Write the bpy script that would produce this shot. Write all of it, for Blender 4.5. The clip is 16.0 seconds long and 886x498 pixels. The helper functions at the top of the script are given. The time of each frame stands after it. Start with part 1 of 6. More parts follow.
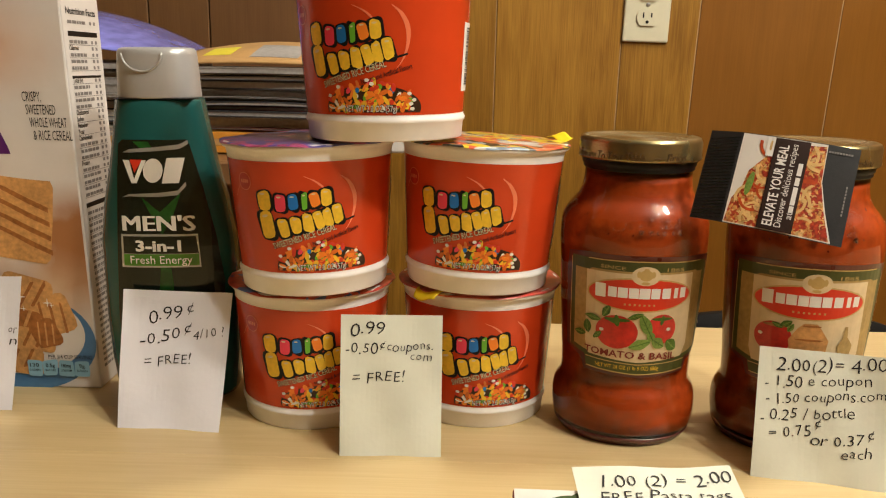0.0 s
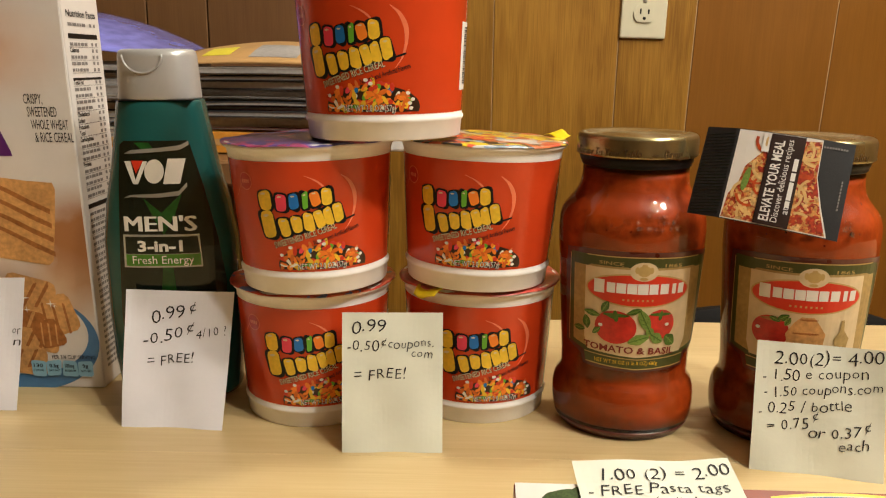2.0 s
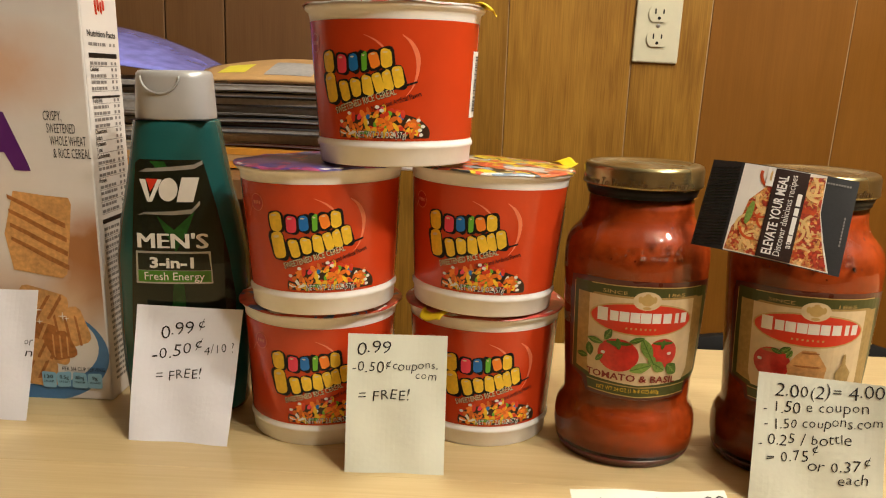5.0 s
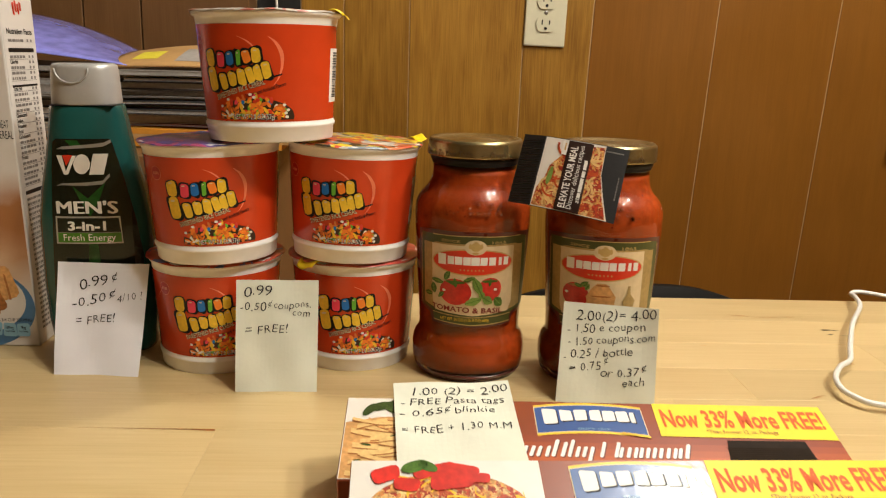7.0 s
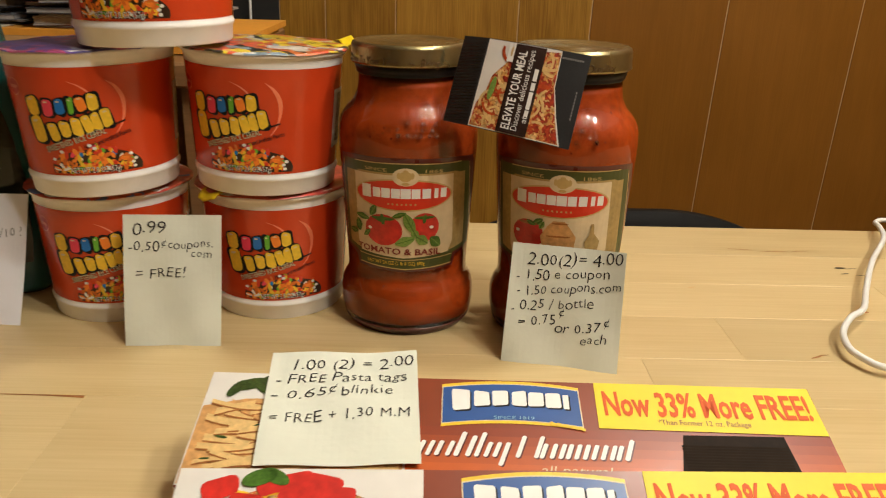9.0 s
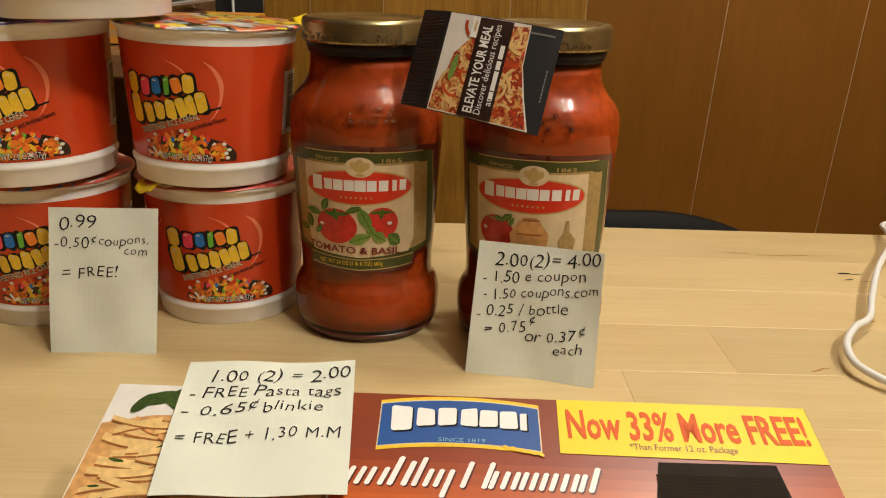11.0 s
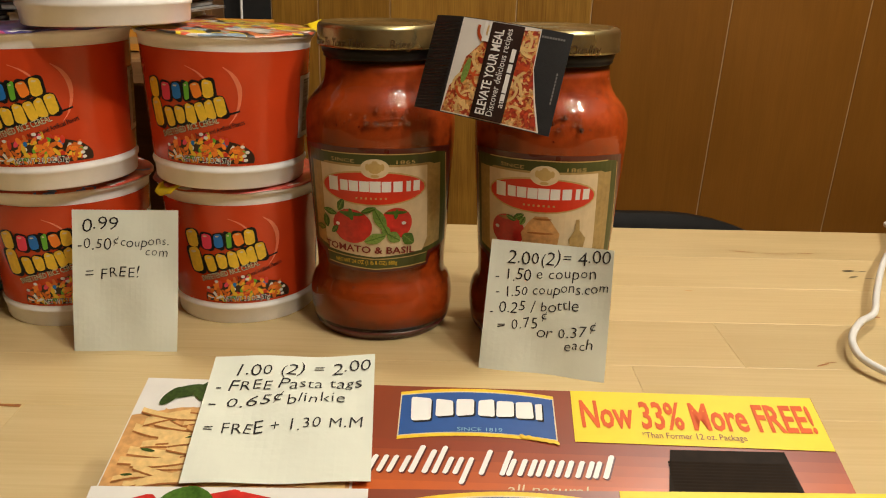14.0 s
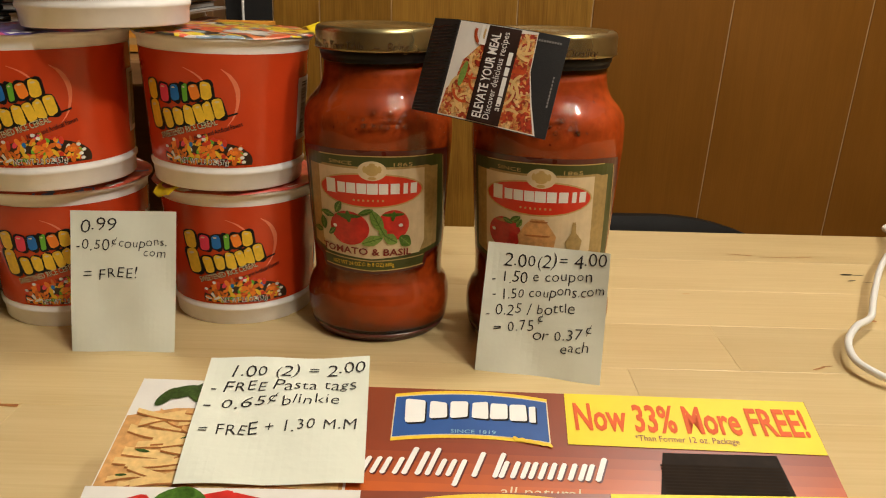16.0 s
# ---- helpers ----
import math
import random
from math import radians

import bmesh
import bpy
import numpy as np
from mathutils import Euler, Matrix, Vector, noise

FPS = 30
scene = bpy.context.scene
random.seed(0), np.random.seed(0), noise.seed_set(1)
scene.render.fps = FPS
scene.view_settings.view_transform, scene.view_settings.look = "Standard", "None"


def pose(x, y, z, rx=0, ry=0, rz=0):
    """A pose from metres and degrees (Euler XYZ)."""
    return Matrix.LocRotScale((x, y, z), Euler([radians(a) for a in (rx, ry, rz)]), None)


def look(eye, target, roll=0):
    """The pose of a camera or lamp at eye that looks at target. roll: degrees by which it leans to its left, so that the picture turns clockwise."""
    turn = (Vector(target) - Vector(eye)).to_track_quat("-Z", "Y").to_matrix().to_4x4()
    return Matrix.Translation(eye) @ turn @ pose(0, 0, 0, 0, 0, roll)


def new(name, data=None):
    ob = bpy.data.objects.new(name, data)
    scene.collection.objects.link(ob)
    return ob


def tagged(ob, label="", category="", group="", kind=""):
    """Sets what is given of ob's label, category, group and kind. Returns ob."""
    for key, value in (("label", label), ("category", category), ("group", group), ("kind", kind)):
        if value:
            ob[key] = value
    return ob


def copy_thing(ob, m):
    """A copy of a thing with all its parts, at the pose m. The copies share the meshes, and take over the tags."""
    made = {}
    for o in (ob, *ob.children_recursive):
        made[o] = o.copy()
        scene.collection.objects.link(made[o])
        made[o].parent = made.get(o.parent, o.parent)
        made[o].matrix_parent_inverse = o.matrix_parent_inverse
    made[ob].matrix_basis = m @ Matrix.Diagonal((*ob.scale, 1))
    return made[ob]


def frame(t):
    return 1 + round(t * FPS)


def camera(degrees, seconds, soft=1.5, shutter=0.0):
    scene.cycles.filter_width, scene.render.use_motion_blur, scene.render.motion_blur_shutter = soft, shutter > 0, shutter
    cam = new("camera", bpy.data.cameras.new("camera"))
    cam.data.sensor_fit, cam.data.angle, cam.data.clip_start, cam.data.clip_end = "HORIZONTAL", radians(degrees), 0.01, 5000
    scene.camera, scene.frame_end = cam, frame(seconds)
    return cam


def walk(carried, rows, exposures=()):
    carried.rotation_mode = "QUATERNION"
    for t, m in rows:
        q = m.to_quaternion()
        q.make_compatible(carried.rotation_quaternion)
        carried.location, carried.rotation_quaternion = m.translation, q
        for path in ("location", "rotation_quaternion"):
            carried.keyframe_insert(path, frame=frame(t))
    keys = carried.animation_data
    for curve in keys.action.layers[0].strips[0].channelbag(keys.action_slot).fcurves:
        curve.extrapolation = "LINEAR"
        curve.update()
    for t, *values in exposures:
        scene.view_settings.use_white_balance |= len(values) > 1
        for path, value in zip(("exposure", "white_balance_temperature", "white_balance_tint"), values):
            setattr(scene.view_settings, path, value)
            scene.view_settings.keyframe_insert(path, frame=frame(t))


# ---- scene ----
cam = camera(57.7, 16.0, 1.1, 0.6)
PATH = [
    (0, (0.01, 0.001, 0.977), (-0.02, 1.95, 0.531), 1.2),
    (0.5, (0.01, 0.001, 0.975), (-0.021, 1.947, 0.513), 1.0),
    (1, (0.009, 0.003, 0.974), (-0.017, 1.944, 0.495), 1.0),
    (1.5, (0.009, 0.0, 0.976), (-0.022, 1.943, 0.501), 0.8),
    (2, (0.01, -0.003, 0.978), (-0.019, 1.945, 0.526), 0.7),
    (2.5, (0.01, -0.007, 0.98), (-0.015, 1.946, 0.547), 0.7),
    (3, (0.01, -0.008, 0.981), (-0.019, 1.946, 0.554), 0.5),
    (5.3, (0.013, -0.009, 0.988), (-0.037, 1.947, 0.57), 2.2),
    (5.5, (0.022, -0.019, 0.996), (-0.006, 1.936, 0.576), 2.0),
    (6, (0.04, -0.052, 0.996), (0.094, 1.902, 0.573), 1.5),
    (6.5, (0.058, -0.081, 1.0), (0.139, 1.865, 0.541), 1.7),
    (7, (0.069, -0.126, 0.998), (0.162, 1.817, 0.531), 1.8),
    (7.5, (0.07, -0.135, 1.004), (0.192, 1.801, 0.516), 1.4),
    (8, (0.063, -0.094, 1.003), (0.246, 1.821, 0.456), 1.9),
    (8.5, (0.108, -0.047, 0.996), (0.236, 1.833, 0.325), -0.2),
    (9, (0.14, -0.023, 0.99), (0.161, 1.853, 0.297), 1.4),
    (9.5, (0.145, 0.01, 0.97), (0.189, 1.908, 0.34), 1.7),
    (10, (0.156, 0.022, 0.963), (0.183, 1.912, 0.309), 1.6),
    (10.2, (0.164, 0.024, 0.969), (0.177, 1.906, 0.293), 1.6),
    (12.5, (0.167, 0.014, 0.967), (0.177, 1.898, 0.297), 1.7),
    (13, (0.167, 0.013, 0.967), (0.181, 1.898, 0.297), 1.8),
    (13.5, (0.166, 0.013, 0.968), (0.175, 1.899, 0.302), 1.6),
    (14, (0.161, 0.01, 0.969), (0.161, 1.897, 0.305), 1.2),
    (14.5, (0.161, 0.01, 0.969), (0.158, 1.898, 0.308), 1.2),
    (15, (0.162, 0.01, 0.97), (0.153, 1.896, 0.307), 1.2),
    (15.5, (0.163, 0.009, 0.97), (0.154, 1.897, 0.311), 1.3),
    (16, (0.164, 0.009, 0.97), (0.159, 1.897, 0.309), 1.4),
]
walk(cam, [(t, look(eye, target, roll)) for t, eye, target, roll in PATH],
     [(0, 0.22), (3, 0.22), (5.5, 0.27), (6.2, 0.27), (6.8, 0.12), (7.5, 0.0), (9, -0.16), (10, -0.23), (16, -0.23)])

T = 0.75  # table top height

# ---- light ----
world = bpy.data.worlds.new("room_dark")
scene.world = world
world.use_nodes = True
world.node_tree.nodes["Background"].inputs[0].default_value = (1.0, 0.8, 0.6, 1)
world.node_tree.nodes["Background"].inputs[1].default_value = 0.005


def lamp(name, loc, radius, power, colour):
    d = bpy.data.lights.new(name, "POINT")
    d.shadow_soft_size, d.energy, d.color = radius, power, colour
    ob = new(name, d)
    ob.location = loc
    return ob


WARM = (1.0, 0.97, 0.86)
lamp("ceiling_bulb_right", (0.68, 0.72, 2.12), 0.07, 36, WARM)
lamp("ceiling_bulb_front", (0.88, -0.42, 2.25), 0.06, 45, WARM)
lamp("ceiling_bulb_side", (1.13, -0.12, 2.25), 0.06, 45, WARM)


# ---- materials ----
def mat(name, colour, rough=0.5, metal=0.0, vary=0.12, scale=40.0, stretch=(1, 1, 1), bump=0.0, bump_scale=200.0, coat=0.0, spread=0.0, spec=0.5, trans=0.0, ior=1.45):
    """A surface with two scales of colour variation, roughness variation and fine relief."""
    m = bpy.data.materials.new(name)
    m.use_nodes = True
    nt = m.node_tree
    b = nt.nodes["Principled BSDF"]
    tc = nt.nodes.new("ShaderNodeTexCoord")
    mp = nt.nodes.new("ShaderNodeMapping")
    mp.inputs["Scale"].default_value = stretch
    nt.links.new(tc.outputs["Object"], mp.inputs["Vector"])
    base = (*colour, 1)
    if vary > 0:
        mix = nt.nodes.new("ShaderNodeMix")
        mix.data_type, mix.blend_type = "RGBA", "MULTIPLY"
        mix.inputs["Factor"].default_value = 1
        n1, n2 = nt.nodes.new("ShaderNodeTexNoise"), nt.nodes.new("ShaderNodeTexNoise")
        n1.inputs["Scale"].default_value, n2.inputs["Scale"].default_value = scale * 0.25, scale * 3
        n1.inputs["Detail"].default_value = n2.inputs["Detail"].default_value = 4
        add = nt.nodes.new("ShaderNodeMath")
        add.operation = "ADD"
        for k, n in enumerate((n1, n2)):
            nt.links.new(mp.outputs[0], n.inputs["Vector"])
            nt.links.new(n.outputs["Fac"], add.inputs[k])
        rng = nt.nodes.new("ShaderNodeMapRange")
        rng.inputs["From Min"].default_value, rng.inputs["From Max"].default_value = 0.7, 1.3
        rng.inputs["To Min"].default_value, rng.inputs["To Max"].default_value = 1 - vary, 1 + vary
        nt.links.new(add.outputs[0], rng.inputs["Value"])
        mix.inputs[6].default_value = base
        nt.links.new(rng.outputs[0], mix.inputs[7])
        out = mix.outputs[2]
        if spread > 0:
            inf = nt.nodes.new("ShaderNodeObjectInfo")
            r2 = nt.nodes.new("ShaderNodeMapRange")
            r2.inputs["To Min"].default_value, r2.inputs["To Max"].default_value = 1 - spread, 1 + spread
            nt.links.new(inf.outputs["Random"], r2.inputs["Value"])
            mix2 = nt.nodes.new("ShaderNodeMix")
            mix2.data_type, mix2.blend_type = "RGBA", "MULTIPLY"
            mix2.inputs["Factor"].default_value = 1
            nt.links.new(out, mix2.inputs[6])
            nt.links.new(r2.outputs[0], mix2.inputs[7])
            out = mix2.outputs[2]
        nt.links.new(out, b.inputs["Base Color"])
        r3 = nt.nodes.new("ShaderNodeMapRange")
        r3.inputs["To Min"].default_value, r3.inputs["To Max"].default_value = max(0.02, rough - 0.07), min(1, rough + 0.07)
        nt.links.new(n1.outputs["Fac"], r3.inputs["Value"])
        nt.links.new(r3.outputs[0], b.inputs["Roughness"])
    else:
        b.inputs["Base Color"].default_value = base
        b.inputs["Roughness"].default_value = rough
    b.inputs["Metallic"].default_value = metal
    b.inputs["Specular IOR Level"].default_value = spec
    b.inputs["Coat Weight"].default_value = coat
    b.inputs["Coat Roughness"].default_value = 0.08
    b.inputs["Transmission Weight"].default_value = trans
    b.inputs["IOR"].default_value = ior
    if bump > 0:
        n3, bp = nt.nodes.new("ShaderNodeTexNoise"), nt.nodes.new("ShaderNodeBump")
        n3.inputs["Scale"].default_value = bump_scale
        nt.links.new(mp.outputs[0], n3.inputs["Vector"])
        bp.inputs["Strength"].default_value, bp.inputs["Distance"].default_value = bump, 0.001
        nt.links.new(n3.outputs["Fac"], bp.inputs["Height"])
        nt.links.new(bp.outputs[0], b.inputs["Normal"])
    return m


def wood(name, light, dark, along="x", rough=0.4, ring=1.0, coat=0.0, spread=0.08, contrast=1.0, spec=0.5):
    """Timber: long wavy grain, fine pores and soft large figure along one axis; each piece differs."""
    m = bpy.data.materials.new(name)
    m.use_nodes = True
    nt = m.node_tree
    b = nt.nodes["Principled BSDF"]
    tc, inf, off = nt.nodes.new("ShaderNodeTexCoord"), nt.nodes.new("ShaderNodeObjectInfo"), nt.nodes.new("ShaderNodeVectorMath")
    off.operation = "ADD"
    comb = nt.nodes.new("ShaderNodeCombineXYZ")
    mul = nt.nodes.new("ShaderNodeMath")
    mul.operation = "MULTIPLY"
    mul.inputs[1].default_value = 7.0
    nt.links.new(inf.outputs["Random"], mul.inputs[0])
    for k in range(3):
        nt.links.new(mul.outputs[0], comb.inputs[k])
    nt.links.new(tc.outputs["Object"], off.inputs[0])
    nt.links.new(comb.outputs[0], off.inputs[1])

    def noise_at(stretch, scale, detail=5, distortion=0.0):
        mp, n = nt.nodes.new("ShaderNodeMapping"), nt.nodes.new("ShaderNodeTexNoise")
        mp.inputs["Scale"].default_value = stretch
        n.inputs["Scale"].default_value, n.inputs["Detail"].default_value, n.inputs["Distortion"].default_value = scale, detail, distortion
        nt.links.new(off.outputs[0], mp.inputs["Vector"])
        nt.links.new(mp.outputs[0], n.inputs["Vector"])
        return n.outputs["Fac"]

    s = (1, 9, 9) if along == "x" else (9, 9, 1)
    f = (1, 40, 40) if along == "x" else (40, 40, 1)
    figure, pores, broad = noise_at(s, 4.0 * ring, 6, 1.2), noise_at(f, 14.0, 3), noise_at((1, 1, 1), 5.0, 3)
    ramp = nt.nodes.new("ShaderNodeValToRGB")
    ramp.color_ramp.elements[0].position, ramp.color_ramp.elements[1].position = 0.5 - 0.2 / contrast, 0.5 + 0.2 / contrast
    ramp.color_ramp.elements[0].color, ramp.color_ramp.elements[1].color = (*dark, 1), (*light, 1)
    a1, a2 = nt.nodes.new("ShaderNodeMath"), nt.nodes.new("ShaderNodeMath")
    a1.operation = a2.operation = "MULTIPLY_ADD"
    a1.inputs[1].default_value, a2.inputs[1].default_value = 0.35, 0.35
    hold = nt.nodes.new("ShaderNodeMath")
    hold.operation = "MULTIPLY"
    hold.inputs[1].default_value = 0.3
    nt.links.new(broad, hold.inputs[0])
    nt.links.new(pores, a1.inputs[0])
    nt.links.new(hold.outputs[0], a1.inputs[2])
    nt.links.new(figure, a2.inputs[0])
    nt.links.new(a1.outputs[0], a2.inputs[2])
    nt.links.new(a2.outputs[0], ramp.inputs[0])
    r2, mix = nt.nodes.new("ShaderNodeMapRange"), nt.nodes.new("ShaderNodeMix")
    r2.inputs["To Min"].default_value, r2.inputs["To Max"].default_value = 1 - spread, 1 + spread
    mix.data_type, mix.blend_type = "RGBA", "MULTIPLY"
    mix.inputs["Factor"].default_value = 1
    nt.links.new(inf.outputs["Random"], r2.inputs["Value"])
    nt.links.new(ramp.outputs[0], mix.inputs[6])
    nt.links.new(r2.outputs[0], mix.inputs[7])
    nt.links.new(mix.outputs[2], b.inputs["Base Color"])
    r3, bp = nt.nodes.new("ShaderNodeMapRange"), nt.nodes.new("ShaderNodeBump")
    r3.inputs["To Min"].default_value, r3.inputs["To Max"].default_value = rough - 0.08, rough + 0.1
    nt.links.new(broad, r3.inputs["Value"])
    nt.links.new(r3.outputs[0], b.inputs["Roughness"])
    bp.inputs["Strength"].default_value, bp.inputs["Distance"].default_value = 0.15, 0.0006
    nt.links.new(pores, bp.inputs["Height"])
    nt.links.new(bp.outputs[0], b.inputs["Normal"])
    b.inputs["Coat Weight"].default_value = coat
    b.inputs["Coat Roughness"].default_value = 0.2
    b.inputs["Specular IOR Level"].default_value = spec
    return m


def speckle(name, colours, scale, rough=0.35, coat=0.0, stretch=(1, 1, 1), bump=0.0, dark=0.0, warp=0.3):
    """Printed patches: cells of a warped Voronoi pattern take colours from a fixed list."""
    m = bpy.data.materials.new(name)
    m.use_nodes = True
    nt = m.node_tree
    b = nt.nodes["Principled BSDF"]
    tc, mp, vo, sep, ramp = (nt.nodes.new("ShaderNode" + n) for n in ("TexCoord", "Mapping", "TexVoronoi", "SeparateColor", "ValToRGB"))
    mp.inputs["Scale"].default_value = stretch
    ns, mx = nt.nodes.new("ShaderNodeTexNoise"), nt.nodes.new("ShaderNodeMix")
    ns.inputs["Scale"].default_value = scale * 0.7
    mx.data_type, mx.blend_type = "RGBA", "LINEAR_LIGHT"
    mx.inputs["Factor"].default_value = warp / scale * 10
    nt.links.new(tc.outputs["Object"], mp.inputs[0])
    nt.links.new(mp.outputs[0], ns.inputs["Vector"])
    nt.links.new(mp.outputs[0], mx.inputs[6])
    nt.links.new(ns.outputs["Color"], mx.inputs[7])
    nt.links.new(mx.outputs[2], vo.inputs["Vector"])
    vo.inputs["Scale"].default_value = scale
    nt.links.new(vo.outputs["Color"], sep.inputs[0])
    nt.links.new(sep.outputs[0], ramp.inputs[0])
    cr = ramp.color_ramp
    cr.interpolation = "CONSTANT"
    while len(cr.elements) < len(colours):
        cr.elements.new(0.5)
    for k, c in enumerate(colours):
        cr.elements[k].position = k / len(colours)
        cr.elements[k].color = (*c, 1)
    n2, m2, r2 = nt.nodes.new("ShaderNodeTexNoise"), nt.nodes.new("ShaderNodeMix"), nt.nodes.new("ShaderNodeMapRange")
    n2.inputs["Scale"].default_value = scale * 2.2
    nt.links.new(mp.outputs[0], n2.inputs["Vector"])
    r2.inputs["From Min"].default_value, r2.inputs["From Max"].default_value = 0.3, 0.7
    r2.inputs["To Min"].default_value, r2.inputs["To Max"].default_value = 0.7 - dark, 1.25
    nt.links.new(n2.outputs["Fac"], r2.inputs["Value"])
    m2.data_type, m2.blend_type = "RGBA", "MULTIPLY"
    m2.inputs["Factor"].default_value = 1
    nt.links.new(ramp.outputs[0], m2.inputs[6])
    nt.links.new(r2.outputs[0], m2.inputs[7])
    nt.links.new(m2.outputs[2], b.inputs["Base Color"])
    b.inputs["Roughness"].default_value = rough
    b.inputs["Coat Weight"].default_value = coat
    if bump > 0:
        bp = nt.nodes.new("ShaderNodeBump")
        bp.inputs["Strength"].default_value, bp.inputs["Distance"].default_value = bump, 0.002
        nt.links.new(n2.outputs["Fac"], bp.inputs["Height"])
        nt.links.new(bp.outputs[0], b.inputs["Normal"])
    return m


def soft_print(name, base, clouds, rough=0.42):
    """Flat print with soft-edged clouds of colour: (x, z, half width, half height, strength, colour)."""
    m = mat(name, base, rough, vary=0.03, scale=20, coat=0.1)
    nt = m.node_tree
    b = nt.nodes["Principled BSDF"]
    tc, ns = nt.nodes.new("ShaderNodeTexCoord"), nt.nodes.new("ShaderNodeTexNoise")
    ns.inputs["Scale"].default_value, ns.inputs["Detail"].default_value = 28, 4
    nt.links.new(tc.outputs["Object"], ns.inputs["Vector"])
    out = b.inputs["Base Color"].links[0].from_socket
    for x, z, rx, rz, strength, colour in clouds:
        mp, gr, mul, mix = (nt.nodes.new("ShaderNode" + n) for n in ("Mapping", "TexGradient", "Math", "Mix"))
        mp.vector_type = "TEXTURE"
        mp.inputs["Location"].default_value, mp.inputs["Scale"].default_value = (x, 0, z), (rx, 1, rz)
        gr.gradient_type = "SPHERICAL"
        mul.operation = "MULTIPLY"
        mul.use_clamp = True
        gain = nt.nodes.new("ShaderNodeMath")
        gain.operation = "MULTIPLY"
        gain.inputs[1].default_value = 2.2 * strength
        nt.links.new(tc.outputs["Object"], mp.inputs["Vector"])
        nt.links.new(mp.outputs[0], gr.inputs["Vector"])
        nt.links.new(ns.outputs["Fac"], gain.inputs[0])
        nt.links.new(gr.outputs["Fac"], mul.inputs[0])
        nt.links.new(gain.outputs[0], mul.inputs[1])
        mix.data_type = "RGBA"
        mix.inputs[7].default_value = (*colour, 1)
        nt.links.new(mul.outputs[0], mix.inputs["Factor"])
        nt.links.new(out, mix.inputs[6])
        out = mix.outputs[2]
    nt.links.new(out, b.inputs["Base Color"])
    return m


MAPLE = wood("maple_butcher_block", (0.61, 0.465, 0.240), (0.48, 0.338, 0.152), "x", 0.36, 1.0, 0.10, 0.10, 1.1)
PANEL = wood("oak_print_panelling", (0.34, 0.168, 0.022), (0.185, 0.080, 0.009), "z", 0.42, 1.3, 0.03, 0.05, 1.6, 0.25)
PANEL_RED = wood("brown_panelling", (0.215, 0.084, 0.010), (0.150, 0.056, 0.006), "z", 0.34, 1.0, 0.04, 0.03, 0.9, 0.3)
PANEL_DARK = wood("dark_brown_door_wood", (0.19, 0.095, 0.035), (0.12, 0.054, 0.019), "z", 0.4, 1.0, 0.1, 0.03)
DESK_WOOD = wood("side_desk_wood", (0.26, 0.13, 0.05), (0.15, 0.07, 0.025), "x", 0.4)
FLOOR_WOOD = wood("floor_boards", (0.28, 0.15, 0.07), (0.16, 0.08, 0.035), "x", 0.4)
GROOVE = mat("pale_groove", (0.42, 0.27, 0.13), 0.6, vary=0.25, scale=12)
PLASTER = mat("off_white_plaster", (0.42, 0.39, 0.35), 0.85, vary=0.06, scale=5, bump=0.2, bump_scale=90)
IVORY = mat("ivory_plastic", (0.58, 0.54, 0.39), 0.3, vary=0.03, scale=30)
GAP_SHADE = mat("gap_shade_black", (0.008, 0.007, 0.006), 0.8, vary=0.2)
BLACK_PLASTIC = mat("black_chair_plastic", (0.006, 0.0045, 0.0035), 0.7, vary=0.15, bump=0.2, bump_scale=500, spec=0.2)
STEEL = mat("brushed_steel", (0.5, 0.5, 0.5), 0.3, 1.0, vary=0.1)
WHITE_CABLE = mat("white_cable_plastic", (0.72, 0.70, 0.66), 0.35, vary=0.04)
CUP_WHITE = mat("white_paper_cup", (0.86, 0.83, 0.80), 0.38, vary=0.05, scale=30, bump=0.05)
CUP_RED = mat("red_orange_print", (0.56, 0.049, 0.010), 0.26, vary=0.05, scale=20, coat=0.25)
SAUCE = mat("tomato_sauce", (0.285, 0.037, 0.003), 0.5, vary=0.4, scale=60, bump=0.5, bump_scale=120, spec=0.15)
GLASS = mat("clear_jar_glass", (0.97, 0.96, 0.93), 0.03, vary=0, bump=0.09, bump_scale=120, trans=1.0, ior=1.46)
LID_GOLD = mat("gold_lacquered_lid", (0.33, 0.27, 0.13), 0.27, 0.9, vary=0.1, scale=60)
BOTTLE_GREEN = mat("teal_green_plastic", (0.010, 0.090, 0.086), 0.24, vary=0.05, scale=12, coat=0.4)
CAP_SILVER = mat("silver_grey_plastic", (0.46, 0.45, 0.43), 0.34, 0.3, vary=0.04, scale=30)
BOX_WHITE = mat("white_carton", (0.66, 0.62, 0.585), 0.42, vary=0.03, scale=20, coat=0.1)
CARTON_PRINT = soft_print("white_carton_front", (0.66, 0.62, 0.585), [(-0.012, 0.098, 0.042, 0.050, 1.6, (0.36, 0.15, 0.055)), (-0.06, 0.06, 0.08, 0.05, 1.2, (0.60, 0.42, 0.28)), (-0.075, 0.232, 0.075, 0.040, 1.1, (0.60, 0.40, 0.28)), (-0.10, 0.15, 0.07, 0.06, 0.5, (0.68, 0.56, 0.46))])
NOTE_WHITE = mat("white_note_paper", (0.77, 0.76, 0.80), 0.8, vary=0.04, scale=12, bump=0.1, bump_scale=300)
NOTE_YELLOW = mat("pale_yellow_note_paper", (0.67, 0.675, 0.56), 0.8, vary=0.05, scale=12, bump=0.1, bump_scale=300)
INK = mat("black_ink", (0.008, 0.007, 0.008), 0.6, vary=0.15)
WHITE = mat("white_print", (0.78, 0.75, 0.70), 0.4, vary=0.03)
